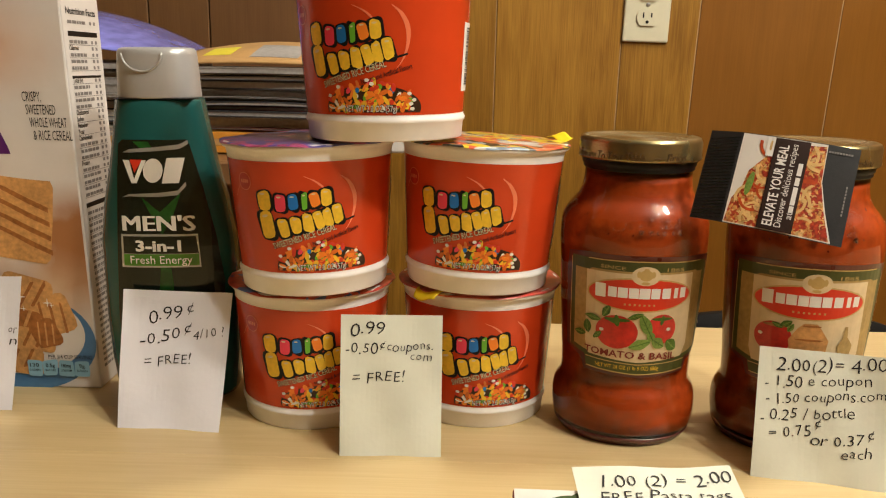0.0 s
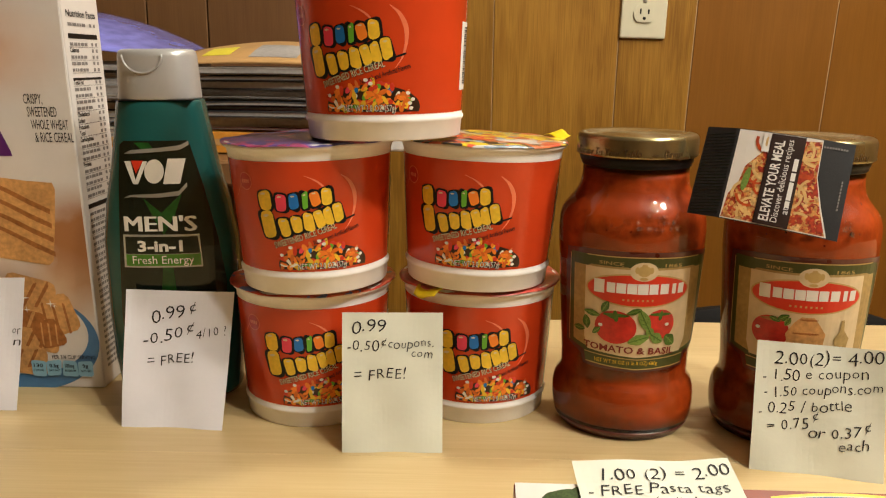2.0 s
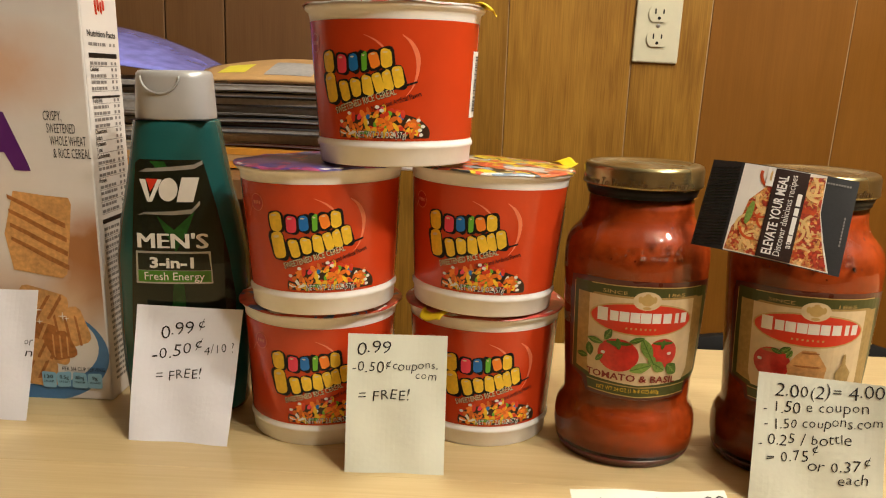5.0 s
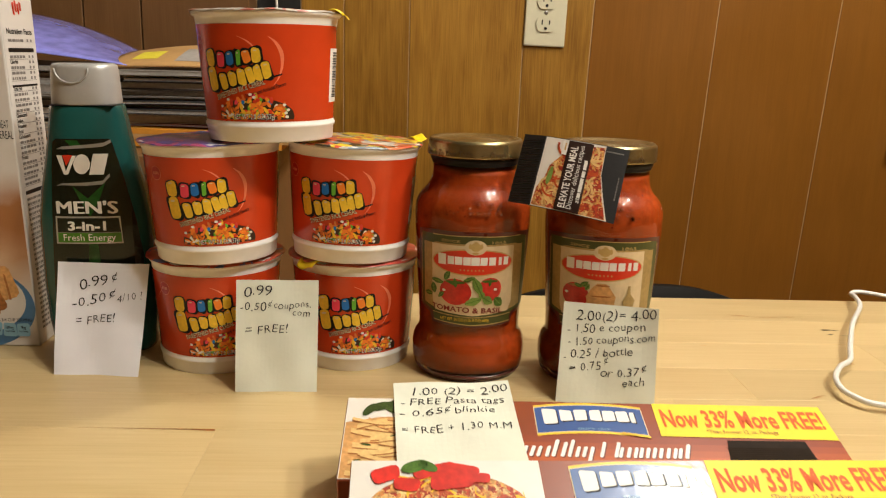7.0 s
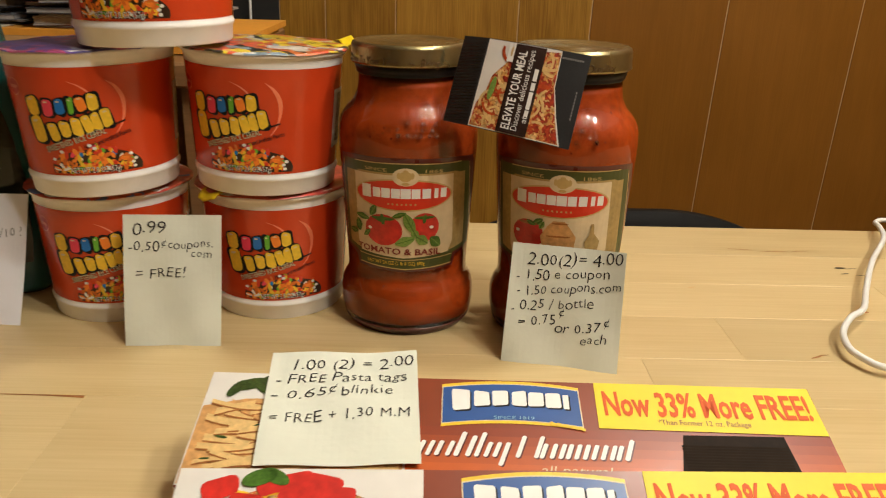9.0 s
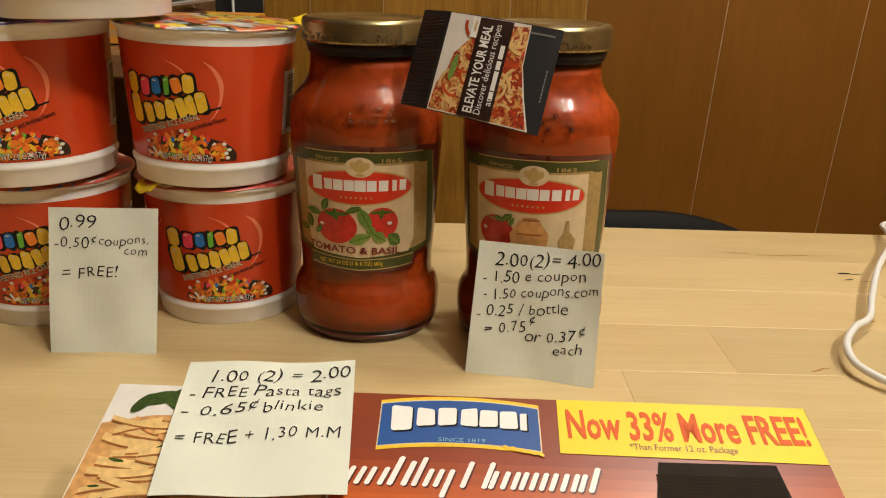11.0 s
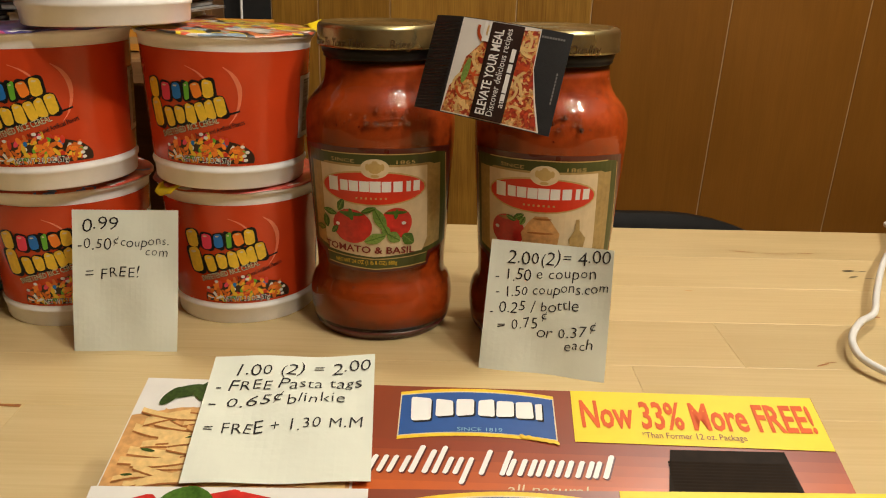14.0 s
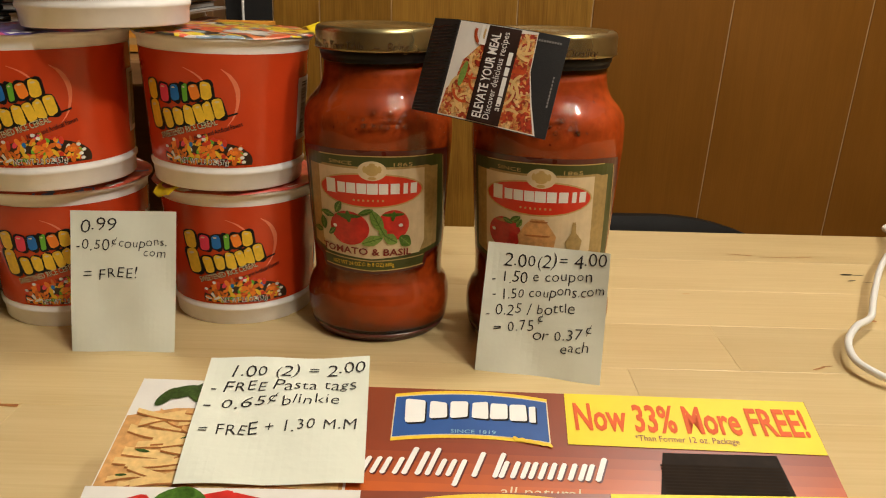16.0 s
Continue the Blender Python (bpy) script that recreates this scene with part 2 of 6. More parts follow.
BLACK = mat("black_print", (0.008, 0.007, 0.008), 0.4, vary=0.1, spec=0.25)
YELLOW = mat("yellow_print", (0.80, 0.58, 0.01), 0.45, vary=0.04)
RUST = mat("rust_red_print", (0.22, 0.035, 0.008), 0.33, vary=0.12, scale=10, coat=0.4)
ORANGE = mat("orange_print", (0.62, 0.13, 0.012), 0.33, vary=0.15, scale=10, coat=0.15)
MAROON = mat("maroon_print", (0.20, 0.012, 0.010), 0.35, vary=0.08)
# near-black colours that carry the shade inside the pasta carton
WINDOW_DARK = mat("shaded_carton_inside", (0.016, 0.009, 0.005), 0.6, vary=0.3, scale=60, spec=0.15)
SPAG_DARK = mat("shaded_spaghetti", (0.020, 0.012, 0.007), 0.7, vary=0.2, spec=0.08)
LID_BROWN = mat("brown_lid_print", (0.09, 0.045, 0.015), 0.4, vary=0.1)
GREEN_LABEL = mat("dark_green_print", (0.055, 0.065, 0.012), 0.35, vary=0.06)
GOLD_LINE = mat("gold_print", (0.50, 0.34, 0.12), 0.35, vary=0.1, scale=80)
CREAM = mat("cream_label", (0.66, 0.53, 0.33), 0.4, vary=0.10, scale=60)
TAN = mat("tan_label_edge", (0.36, 0.24, 0.085), 0.4, vary=0.22, scale=120)
FLASH_RED = mat("flash_red_print", (0.66, 0.10, 0.010), 0.6, vary=0.05)
LOGO_RED = mat("red_print", (0.62, 0.035, 0.012), 0.33, vary=0.04)
BOWL_DARK = mat("dark_bowl_print", (0.035, 0.014, 0.006), 0.33, vary=0.3, scale=200)
BURGUNDY = mat("dark_red_film", (0.085, 0.008, 0.006), 0.3, vary=0.15, coat=0.6)
TOMATO = mat("tomato_red_print", (0.58, 0.026, 0.017), 0.33, vary=0.28, scale=70)
LEAF = mat("basil_green_print", (0.055, 0.13, 0.012), 0.35, vary=0.45, scale=260)
HERB = mat("dark_herb_print", (0.035, 0.065, 0.012), 0.35, vary=0.6, scale=300)
LEAF_LIGHT = mat("light_leaf_green_print", (0.17, 0.27, 0.05), 0.35, vary=0.3, scale=260)
PINK = mat("pink_print", (0.80, 0.05, 0.10), 0.33, vary=0.05)
BLUE = mat("blue_print", (0.005, 0.16, 0.52), 0.33, vary=0.05)
GREEN = mat("green_print", (0.13, 0.42, 0.03), 0.33, vary=0.05)
ORANGE_LIGHT = mat("light_orange_print", (0.85, 0.22, 0.02), 0.33, vary=0.06)
YOLK = mat("golden_yellow_print", (0.80, 0.50, 0.03), 0.33, vary=0.14, scale=150)
SWIRL = mat("pale_orange_swirl_print", (0.80, 0.20, 0.09), 0.28, vary=0.12, scale=60, coat=0.25)
BADGE = mat("deep_red_badge_print", (0.48, 0.028, 0.012), 0.28, vary=0.08, coat=0.2)
NAVY = mat("navy_blue_print", (0.012, 0.075, 0.27), 0.33, vary=0.08)
PURPLE = mat("purple_print", (0.09, 0.015, 0.13), 0.35, vary=0.08)
SKY = mat("light_blue_print", (0.22, 0.42, 0.55), 0.4, vary=0.06)
BOWL_BLUE = mat("bowl_blue_print", (0.06, 0.17, 0.34), 0.35, vary=0.12, scale=40)
TOAST = mat("toasted_cereal_print", (0.56, 0.29, 0.10), 0.4, vary=0.30, scale=110)
TOAST_DARK = mat("browned_cereal_print", (0.33, 0.12, 0.03), 0.4, vary=0.35, scale=110)
GREY_TEXT = mat("grey_fine_print", (0.20, 0.18, 0.17), 0.5, vary=0.2)
LABEL_BLACK = mat("black_green_bottle_label", (0.006, 0.012, 0.007), 0.25, vary=0.2, coat=0.3)
LABEL_GREEN = mat("bright_green_label", (0.06, 0.20, 0.02), 0.25, vary=0.15, coat=0.3)
SILVER = mat("silver_foil_print", (0.55, 0.55, 0.54), 0.25, 0.6, vary=0.08)
PASTA_WHITE = mat("pale_plate_print", (0.72, 0.68, 0.62), 0.35, vary=0.06, scale=20, coat=0.4)
PASTA = mat("pasta_print", (0.70, 0.46, 0.18), 0.35, vary=0.22, scale=120)
PASTA_RED = mat("sauce_print", (0.50, 0.07, 0.015), 0.35, vary=0.35, scale=120)
BAND_BROWN = mat("dark_brown_text_band", (0.026, 0.010, 0.006), 0.4, vary=0.4, scale=300)
CHARCOAL = mat("charcoal_tag_card", (0.014, 0.013, 0.013), 0.5, vary=0.2, scale=200, bump=0.12, bump_scale=1500)
MANILA = mat("manila_envelope", (0.50, 0.29, 0.11), 0.6, vary=0.10, scale=20)
ORANGE_PAPER = mat("orange_envelope", (0.66, 0.28, 0.03), 0.6, vary=0.08)
PAPERS = [mat("stacked_paper_" + n, c, 0.55, vary=0.2, scale=60, coat=0.1) for n, c in (("white", (0.36, 0.34, 0.32)), ("grey", (0.30, 0.29, 0.28)), ("dark", (0.04, 0.04, 0.045)), ("cream", (0.52, 0.46, 0.36)), ("mauve", (0.22, 0.10, 0.12)), ("slate", (0.12, 0.13, 0.15)))]
BLUE_GLOSS = mat("glossy_blue_magazine", (0.24, 0.25, 0.72), 0.2, vary=0.4, scale=14, coat=0.5)
YELLOW_SLIP = mat("yellow_slip", (0.75, 0.65, 0.05), 0.6, vary=0.08)
LID_ART = [speckle("printed_lid_film_" + n, c, sc, 0.3, 0.3) for n, sc, c in (
    ("red", 60, [(0.55, 0.06, 0.04), (0.60, 0.09, 0.05), (0.10, 0.14, 0.35), (0.55, 0.06, 0.04), (0.62, 0.12, 0.06)]),
    ("rose", 60, [(0.58, 0.10, 0.07), (0.55, 0.07, 0.05), (0.62, 0.14, 0.09), (0.55, 0.07, 0.05)]),
    ("purple", 45, [(0.10, 0.08, 0.30), (0.16, 0.09, 0.34), (0.45, 0.08, 0.20), (0.10, 0.08, 0.30), (0.30, 0.34, 0.48), (0.08, 0.07, 0.26)]),
    ("comic", 62, [(0.60, 0.09, 0.04), (0.70, 0.52, 0.03), (0.58, 0.08, 0.05), (0.62, 0.58, 0.52), (0.70, 0.52, 0.03), (0.02, 0.02, 0.02), (0.60, 0.16, 0.05), (0.25, 0.33, 0.40)]),
    ("silver", 60, [(0.50, 0.46, 0.40), (0.40, 0.10, 0.07), (0.5, 0.45, 0.38)]))]
FOOD = speckle("spaghetti_photo_print", [(0.62, 0.30, 0.08), (0.55, 0.20, 0.05), (0.45, 0.05, 0.015), (0.70, 0.44, 0.18), (0.35, 0.03, 0.01)], 260, 0.35, 0.1, dark=0.2)


def varnish(m):
    """Slightly wrinkled clear varnish of printed cartons."""
    nt = m.node_tree
    b = nt.nodes["Principled BSDF"]
    b.inputs["Coat Weight"].default_value, b.inputs["Coat Roughness"].default_value = 0.7, 0.09
    tc, ns, bp = nt.nodes.new("ShaderNodeTexCoord"), nt.nodes.new("ShaderNodeTexNoise"), nt.nodes.new("ShaderNodeBump")
    ns.inputs["Scale"].default_value, ns.inputs["Detail"].default_value = 70, 3
    bp.inputs["Strength"].default_value, bp.inputs["Distance"].default_value = 0.14, 0.0012
    nt.links.new(tc.outputs["Object"], ns.inputs["Vector"])
    nt.links.new(ns.outputs["Fac"], bp.inputs["Height"])
    nt.links.new(bp.outputs[0], b.inputs["Coat Normal"])


for m in (RUST, PASTA_WHITE, NAVY, PASTA):
    varnish(m)


# ---- mesh helpers ----
def part(name, bm, material, parent=None, label="", smooth=False):
    me = bpy.data.meshes.new(name)
    bm.normal_update()
    for f in bm.faces:
        f.smooth = smooth
    bm.to_mesh(me)
    bm.free()
    if isinstance(material, (list, tuple)):
        for m in material:
            me.materials.append(m)
    else:
        me.materials.append(material)
    ob = new(name, me)
    if parent is not None:
        ob.parent = parent
    if label:
        tagged(ob, label)
    return ob


def thing(name, m, label, category, group="", kind=""):
    ob = new(name)
    ob.matrix_world = m
    return tagged(ob, label, category, group, kind)


def block(x0, y0, z0, x1, y1, z1, bevel=0.0, segments=1, bm=None):
    own = bmesh.new()
    bmesh.ops.create_cube(own, size=1)
    for v in own.verts:
        v.co = ((x0 + x1) / 2 + v.co.x * (x1 - x0), (y0 + y1) / 2 + v.co.y * (y1 - y0), (z0 + z1) / 2 + v.co.z * (z1 - z0))
    if bevel > 0:
        bmesh.ops.bevel(own, geom=own.edges[:], offset=bevel, segments=segments, affect="EDGES", profile=0.5)
    if bm is None:
        return own
    me = bpy.data.meshes.new("t")
    own.to_mesh(me)
    own.free()
    bm.from_mesh(me)
    bpy.data.meshes.remove(me)
    return bm


def loft(rings, close_bottom=True, close_top=True, bm=None):
    """A skin over rings of points."""
    bm = bm or bmesh.new()
    vs = [[bm.verts.new(p) for p in r] for r in rings]
    n = len(vs[0])
    for a, b in zip(vs, vs[1:]):
        for k in range(n):
            bm.faces.new((a[k], a[(k + 1) % n], b[(k + 1) % n], b[k]))
    if close_bottom:
        bm.faces.new(vs[0][::-1])
    if close_top:
        bm.faces.new(vs[-1])
    return bm


def lathe(profile, n=64, close_bottom=True, close_top=True, square=2.0, bm=None):
    """Rings from (radius, height); square above 2 makes a rounded-square section."""
    rings = []
    for r, z in profile:
        ring = []
        for k in range(n):
            a = 2 * math.pi * k / n
            c, s = math.cos(a), math.sin(a)
            q = (abs(c) ** square + abs(s) ** square) ** (-1 / square)
            ring.append((r * q * c, r * q * s, z))
        rings.append(ring)
    return loft(rings, close_bottom, close_top, bm)


def tube(points, r, n=10, bm=None):
    """A round bar along points."""
    pts = [Vector(p) for p in points]
    rings, up = [], Vector((0, 0, 1))
    for k, p in enumerate(pts):
        d = (pts[min(k + 1, len(pts) - 1)] - pts[max(k - 1, 0)]).normalized()
        s = d.cross(up)
        s = s.normalized() if s.length > 1e-4 else Vector((1, 0, 0))
        u = s.cross(d).normalized()
        rings.append([p + r * (math.cos(2 * math.pi * j / n) * s + math.sin(2 * math.pi * j / n) * u) for j in range(n)])
    return loft(rings, bm=bm)


def spline(points, steps=10):
    """Catmull-Rom through points."""
    P = [Vector(p) for p in points]
    P = [2 * P[0] - P[1]] + P + [2 * P[-1] - P[-2]]
    out = []
    for a, b, c, d in zip(P, P[1:], P[2:], P[3:]):
        for k in range(steps):
            t = k / steps
            out.append(0.5 * (2 * b + (c - a) * t + (2 * a - 5 * b + 4 * c - d) * t * t + (3 * b - a - 3 * c + d) * t ** 3))
    return out + [P[-2]]


def sheet_solid(f, nu, nv, thick, bm=None):
    """A thin solid sheet: f(u, v) for u, v in 0..1 gives its upper face."""
    bm = bm or bmesh.new()
    top = [[Vector(f(i / nu, j / nv)) for j in range(nv + 1)] for i in range(nu + 1)]
    def normal(i, j):
        a = top[min(i + 1, nu)][j] - top[max(i - 1, 0)][j]
        b = top[i][min(j + 1, nv)] - top[i][max(j - 1, 0)]
        return a.cross(b).normalized()
    A = [[bm.verts.new(top[i][j]) for j in range(nv + 1)] for i in range(nu + 1)]
    B = [[bm.verts.new(top[i][j] - thick * normal(i, j)) for j in range(nv + 1)] for i in range(nu + 1)]
    for i in range(nu):
        for j in range(nv):
            bm.faces.new((A[i][j], A[i + 1][j], A[i + 1][j + 1], A[i][j + 1]))
            bm.faces.new((B[i][j], B[i][j + 1], B[i + 1][j + 1], B[i + 1][j]))
    for i in range(nu):
        bm.faces.new((A[i][0], B[i][0], B[i + 1][0], A[i + 1][0]))
        bm.faces.new((A[i + 1][nv], B[i + 1][nv], B[i][nv], A[i][nv]))
    for j in range(nv):
        bm.faces.new((A[0][j + 1], B[0][j + 1], B[0][j], A[0][j]))
        bm.faces.new((A[nu][j], B[nu][j], B[nu][j + 1], A[nu][j + 1]))
    return bm


# ---- flat art laid on curved surfaces: a surface is a function (u, v, lift) -> place ----
def poly(surface, pts, lift=0.0003, step=0.004, bm=None, vstep=0.0):
    """A flat outline in u, v, cut into strips and laid on the surface."""
    own = bmesh.new()
    own.faces.new([own.verts.new((u, v, 0)) for u, v in pts])
    lo, hi = min(p[0] for p in pts), max(p[0] for p in pts)
    u = math.floor(lo / step) * step + step
    while u < hi - 1e-5:
        bmesh.ops.bisect_plane(own, geom=own.verts[:] + own.edges[:] + own.faces[:], plane_co=(u, 0, 0), plane_no=(1, 0, 0))
        u += step
    if vstep:
        lo, hi = min(p[1] for p in pts), max(p[1] for p in pts)
        v = math.floor(lo / vstep) * vstep + vstep
        while v < hi - 1e-5:
            bmesh.ops.bisect_plane(own, geom=own.verts[:] + own.edges[:] + own.faces[:], plane_co=(0, v, 0), plane_no=(0, 1, 0))
            v += vstep
    own.normal_update()
    if own.faces and sum(f.normal.z for f in own.faces) < 0:
        bmesh.ops.reverse_faces(own, faces=own.faces[:])
    for v in own.verts:
        v.co = surface(v.co.x, v.co.y, lift)
    if bm is None:
        return own
    me = bpy.data.meshes.new("t")
    own.to_mesh(me)
    own.free()
    bm.from_mesh(me)
    bpy.data.meshes.remove(me)
    return bm


def ellipse(cu, cv, a, b, n=28, turn=0.0):
    ct, st = math.cos(turn), math.sin(turn)
    return [(cu + a * math.cos(t) * ct - b * math.sin(t) * st, cv + a * math.cos(t) * st + b * math.sin(t) * ct) for t in (2 * math.pi * k / n for k in range(n))]


def rect(u0, v0, u1, v1):
    return [(u0, v0), (u1, v0), (u1, v1), (u0, v1)]


def chunk(cu, cv, w, h, turn=0.0, seed=0, corner=0.3):
    """A chunky rounded slab outline, a little uneven."""
    rnd = random.Random(seed)
    ct, st = math.cos(turn), math.sin(turn)
    out, c = [], corner * min(w, h)
    for sx, sy in ((-1, -1), (1, -1), (1, 1), (-1, 1)):
        x, y = sx * w / 2 + rnd.uniform(-0.06, 0.06) * w, sy * h / 2 + rnd.uniform(-0.06, 0.06) * h
        pair = [(x, y - sy * c), (x - sx * c * 0.3, y - sy * c * 0.3), (x - sx * c, y)]
        out += pair if sx * sy > 0 else pair[::-1]
    return [(cu + x * ct - y * st, cv + x * st + y * ct) for x, y in out]


def letters(surface, text, u, v, size, lift=0.0005, turn=0.0, bold=0.0, shear=0.0, width=None, align="LEFT", jitter=0.0, seed=1, squeeze=1.0, bm=None):
    """Text in the built-in font laid on a surface; u, v: the baseline's start (or middle)."""
    cu = bpy.data.curves.new("t", "FONT")
    cu.body, cu.size, cu.offset, cu.shear, cu.resolution_u = text, 1.0, bold, shear, 2
    ob = bpy.data.objects.new("t", cu)
    me = bpy.data.meshes.new_from_object(ob)
    bpy.data.objects.remove(ob)
    bpy.data.curves.remove(cu)
    bm = bm or bmesh.new()
    own = bmesh.new()
    own.from_mesh(me)
    bpy.data.meshes.remove(me)
    xs = [w.co.x for w in own.verts]
    if not xs:
        own.free()
        return bm
    lo, hi = min(xs), max(xs)
    sx = size * squeeze if width is None else width / (hi - lo)
    if jitter > 0:
        rnd = random.Random(seed)
        seen = set()
        for start in own.verts[:]:
            if start in seen:
                continue
            island, todo = [], [start]
            seen.add(start)
            while todo:
                w = todo.pop()
                island.append(w)
                for e in w.link_edges:
                    o = e.other_vert(w)
                    if o not in seen:
                        seen.add(o)
                        todo.append(o)
            cx = sum(w.co.x for w in island) / len(island)
            cy = sum(w.co.y for w in island) / len(island)
            a, k, dy = rnd.uniform(-0.16, 0.12) * jitter, 1 + rnd.uniform(-0.14, 0.14) * jitter, rnd.uniform(-0.09, 0.09) * jitter
            for w in island:
                x, y = (w.co.x - cx) * k, (w.co.y - cy) * k
                w.co.x, w.co.y = cx + x * math.cos(a) - y * math.sin(a), cy + dy + x * math.sin(a) + y * math.cos(a)
    shift = (lo + hi) / 2 if align == "CENTER" else lo
    ct, st = math.cos(turn), math.sin(turn)
    for w in own.verts:
        x, y = (w.co.x - shift) * sx, w.co.y * size
        w.co = surface(u + x * ct - y * st, v + x * st + y * ct, lift)
    me = bpy.data.meshes.new("t")
    own.to_mesh(me)
    own.free()
    bm.from_mesh(me)
    bpy.data.meshes.remove(me)
    return bm


# ---- room ----
WALL_Y = 1.357
LEAN = 0.04  # the panelling hangs a little out of plumb


def room():
    floor = tagged(part("floor", block(-2.4, -2.6, -0.06, 2.6, 1.6, -0.01), FLOOR_WOOD), "brown wooden floor of the room", "floor", kind="structure")
    tagged(part("ceiling", block(-2.4, -2.6, 2.44, 2.6, 1.6, 2.52), PLASTER), "plain off-white plaster ceiling", "ceiling", kind="structure")
    for n, b in (("wall_south", (-2.4, -2.7, -0.06, 2.6, -2.6, 2.44)), ("wall_east", (2.6, -2.7, -0.06, 2.7, 1.6, 2.44)), ("wall_west", (-2.5, -2.7, -0.06, -2.4, 1.6, 2.44))):
        tagged(part(n, block(*b), PANEL), "plain wood panelled wall", "wall", kind="structure")
    wall = tagged(part("wall_north", block(-2.4, WALL_Y + 0.0017, -0.06, 2.6, WALL_Y + 0.1, 2.44), GROOVE), "wood-grain panelled wall with vertical grooves", "wall", kind="structure")
    # boards between the grooves, with irregular widths
    xs = [-0.123, -0.048, 0.068, 0.268, 0.384, 0.603, 0.826, 1.05, 1.15, 1.27, 1.49, 1.72, 1.95, 2.2, 2.58]
    for k, (a, b) in enumerate(zip(xs, xs[1:])):
        bm = block(a + 0.0010, WALL_Y, 0.0, b - 0.0010, WALL_Y + 0.0016, 2.43, 0.0004)
        for v in bm.verts:
            v.co.x += LEAN * (v.co.z - 0.6) * min(1, max(0, (v.co.x - 0.2) / 0.3))
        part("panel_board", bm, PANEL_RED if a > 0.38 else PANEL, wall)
    # the left part of the wall stands forward, past a flat strip painted black as a gap's shade
    part("dark_recess", block(-0.199, WALL_Y - 0.001, 0.0, -0.124, WALL_Y + 0.0014, 2.43), GAP_SHADE, wall)
    xs = [-2.39, -1.6, -1.2, -0.8, -0.62, -0.475, -0.38, -0.2]
    for a, b in zip(xs, xs[1:]):
        part("panel_board", block(a + 0.001, 1.29, 0.0, b - 0.001, WALL_Y + 0.0015, 2.43, 0.0012), PANEL_DARK, wall)
    tagged(part("baseboard", block(-0.12, WALL_Y - 0.012, 0.0, 2.59, WALL_Y - 0.0005, 0.08, 0.003), PANEL_RED), "brown wooden baseboard along the wall", "baseboard", kind="structure")


def table():
    t = thing("table", pose(0, 0, 0), "pale maple butcher-block table with visible staves", "table")
    part("apron", block(-0.85, -0.04, T - 0.12, 1.15, 0.66, T - 0.036), MAPLE, t)
    for x in (-0.85, 1.09):
        for y in (-0.04, 0.6):
            part("leg", block(x, y, 0, x + 0.06, y + 0.06, T - 0.121, 0.004), MAPLE, t)
    part("core", block(-0.897, -0.097, T - 0.036, 1.197, 0.697, T - 0.006), MAPLE, t)
    rnd = random.Random(5)
    edges = [-0.10, -0.035, 0.028, 0.092, 0.155, 0.219, 0.282, 0.3762, 0.4335, 0.497, 0.56, 0.625, 0.70]
    for k, (a, b) in enumerate(zip(edges, edges[1:])):
        x = -0.9
        cuts = [-0.055] if k == 6 else [0.273] if k == 7 else []
        while x < 1.2:
            ahead = [c for c in cuts if c > x + 0.01]
            end = ahead[0] if ahead else x + rnd.uniform(0.45, 0.9)
            if 1.2 - end < 0.2:
                end = 1.2
            part("stave", block(x + 0.00004, a + 0.00004, T - 0.0055, end - 0.00004, b - 0.00004, T, 0.00018), MAPLE, t)
            x = end


def outlet():
    o = thing("wall_outlet", pose(0.310, WALL_Y, 1.078) @ pose(0, 0, 0, 0, 1.0, 0), "ivory duplex power outlet plate on panelled wall", "outlet")
    part("plate", block(-0.037, -0.006, -0.0585, 0.037, 0.001, 0.0585, 0.0028, 2), IVORY, o)
    for s in (-1, 1):
        ring = []
        face = bmesh.new()
        for y in (-0.0062, -0.0085):
            r = []
            for k in range(40):
                a = 2 * math.pi * k / 40
                r.append((0.017 * math.cos(a), y, s * 0.0195 + max(-0.0135, min(0.0135, 0.017 * math.sin(a)))))
            ring.append(r)
        loft(ring, bm=face)
        bmesh.ops.recalc_face_normals(face, faces=face.faces[:])
        p = part("socket", face, IVORY, o)
        for x, w, h in ((-0.0065, 0.0022, 0.0085), (0.0065, 0.0022, 0.0070)):
            part("slot", block(x - w / 2, -0.0089, s * 0.0195 - h / 2 + 0.003, x + w / 2, -0.0086, s * 0.0195 + h / 2 + 0.003), BLACK, p)
        bm = lathe([(0.0026, 0), (0.0026, 0.0004)], 14)
        bmesh.ops.rotate(bm, verts=bm.verts[:], matrix=Matrix.Rotation(radians(90), 3, "X"))
        bmesh.ops.translate(bm, verts=bm.verts[:], vec=(0, -0.0086, s * 0.0195 - 0.0075))
        part("ground_hole", bm, BLACK, p)
    bm = lathe([(0.0032, 0), (0.0032, 0.0012), (0.002, 0.002)], 16)
    bmesh.ops.rotate(bm, verts=bm.verts[:], matrix=Matrix.Rotation(radians(90), 3, "X"))
    bmesh.ops.translate(bm, verts=bm.verts[:], vec=(0, -0.006, 0))
    part("screw", bm, STEEL, o)


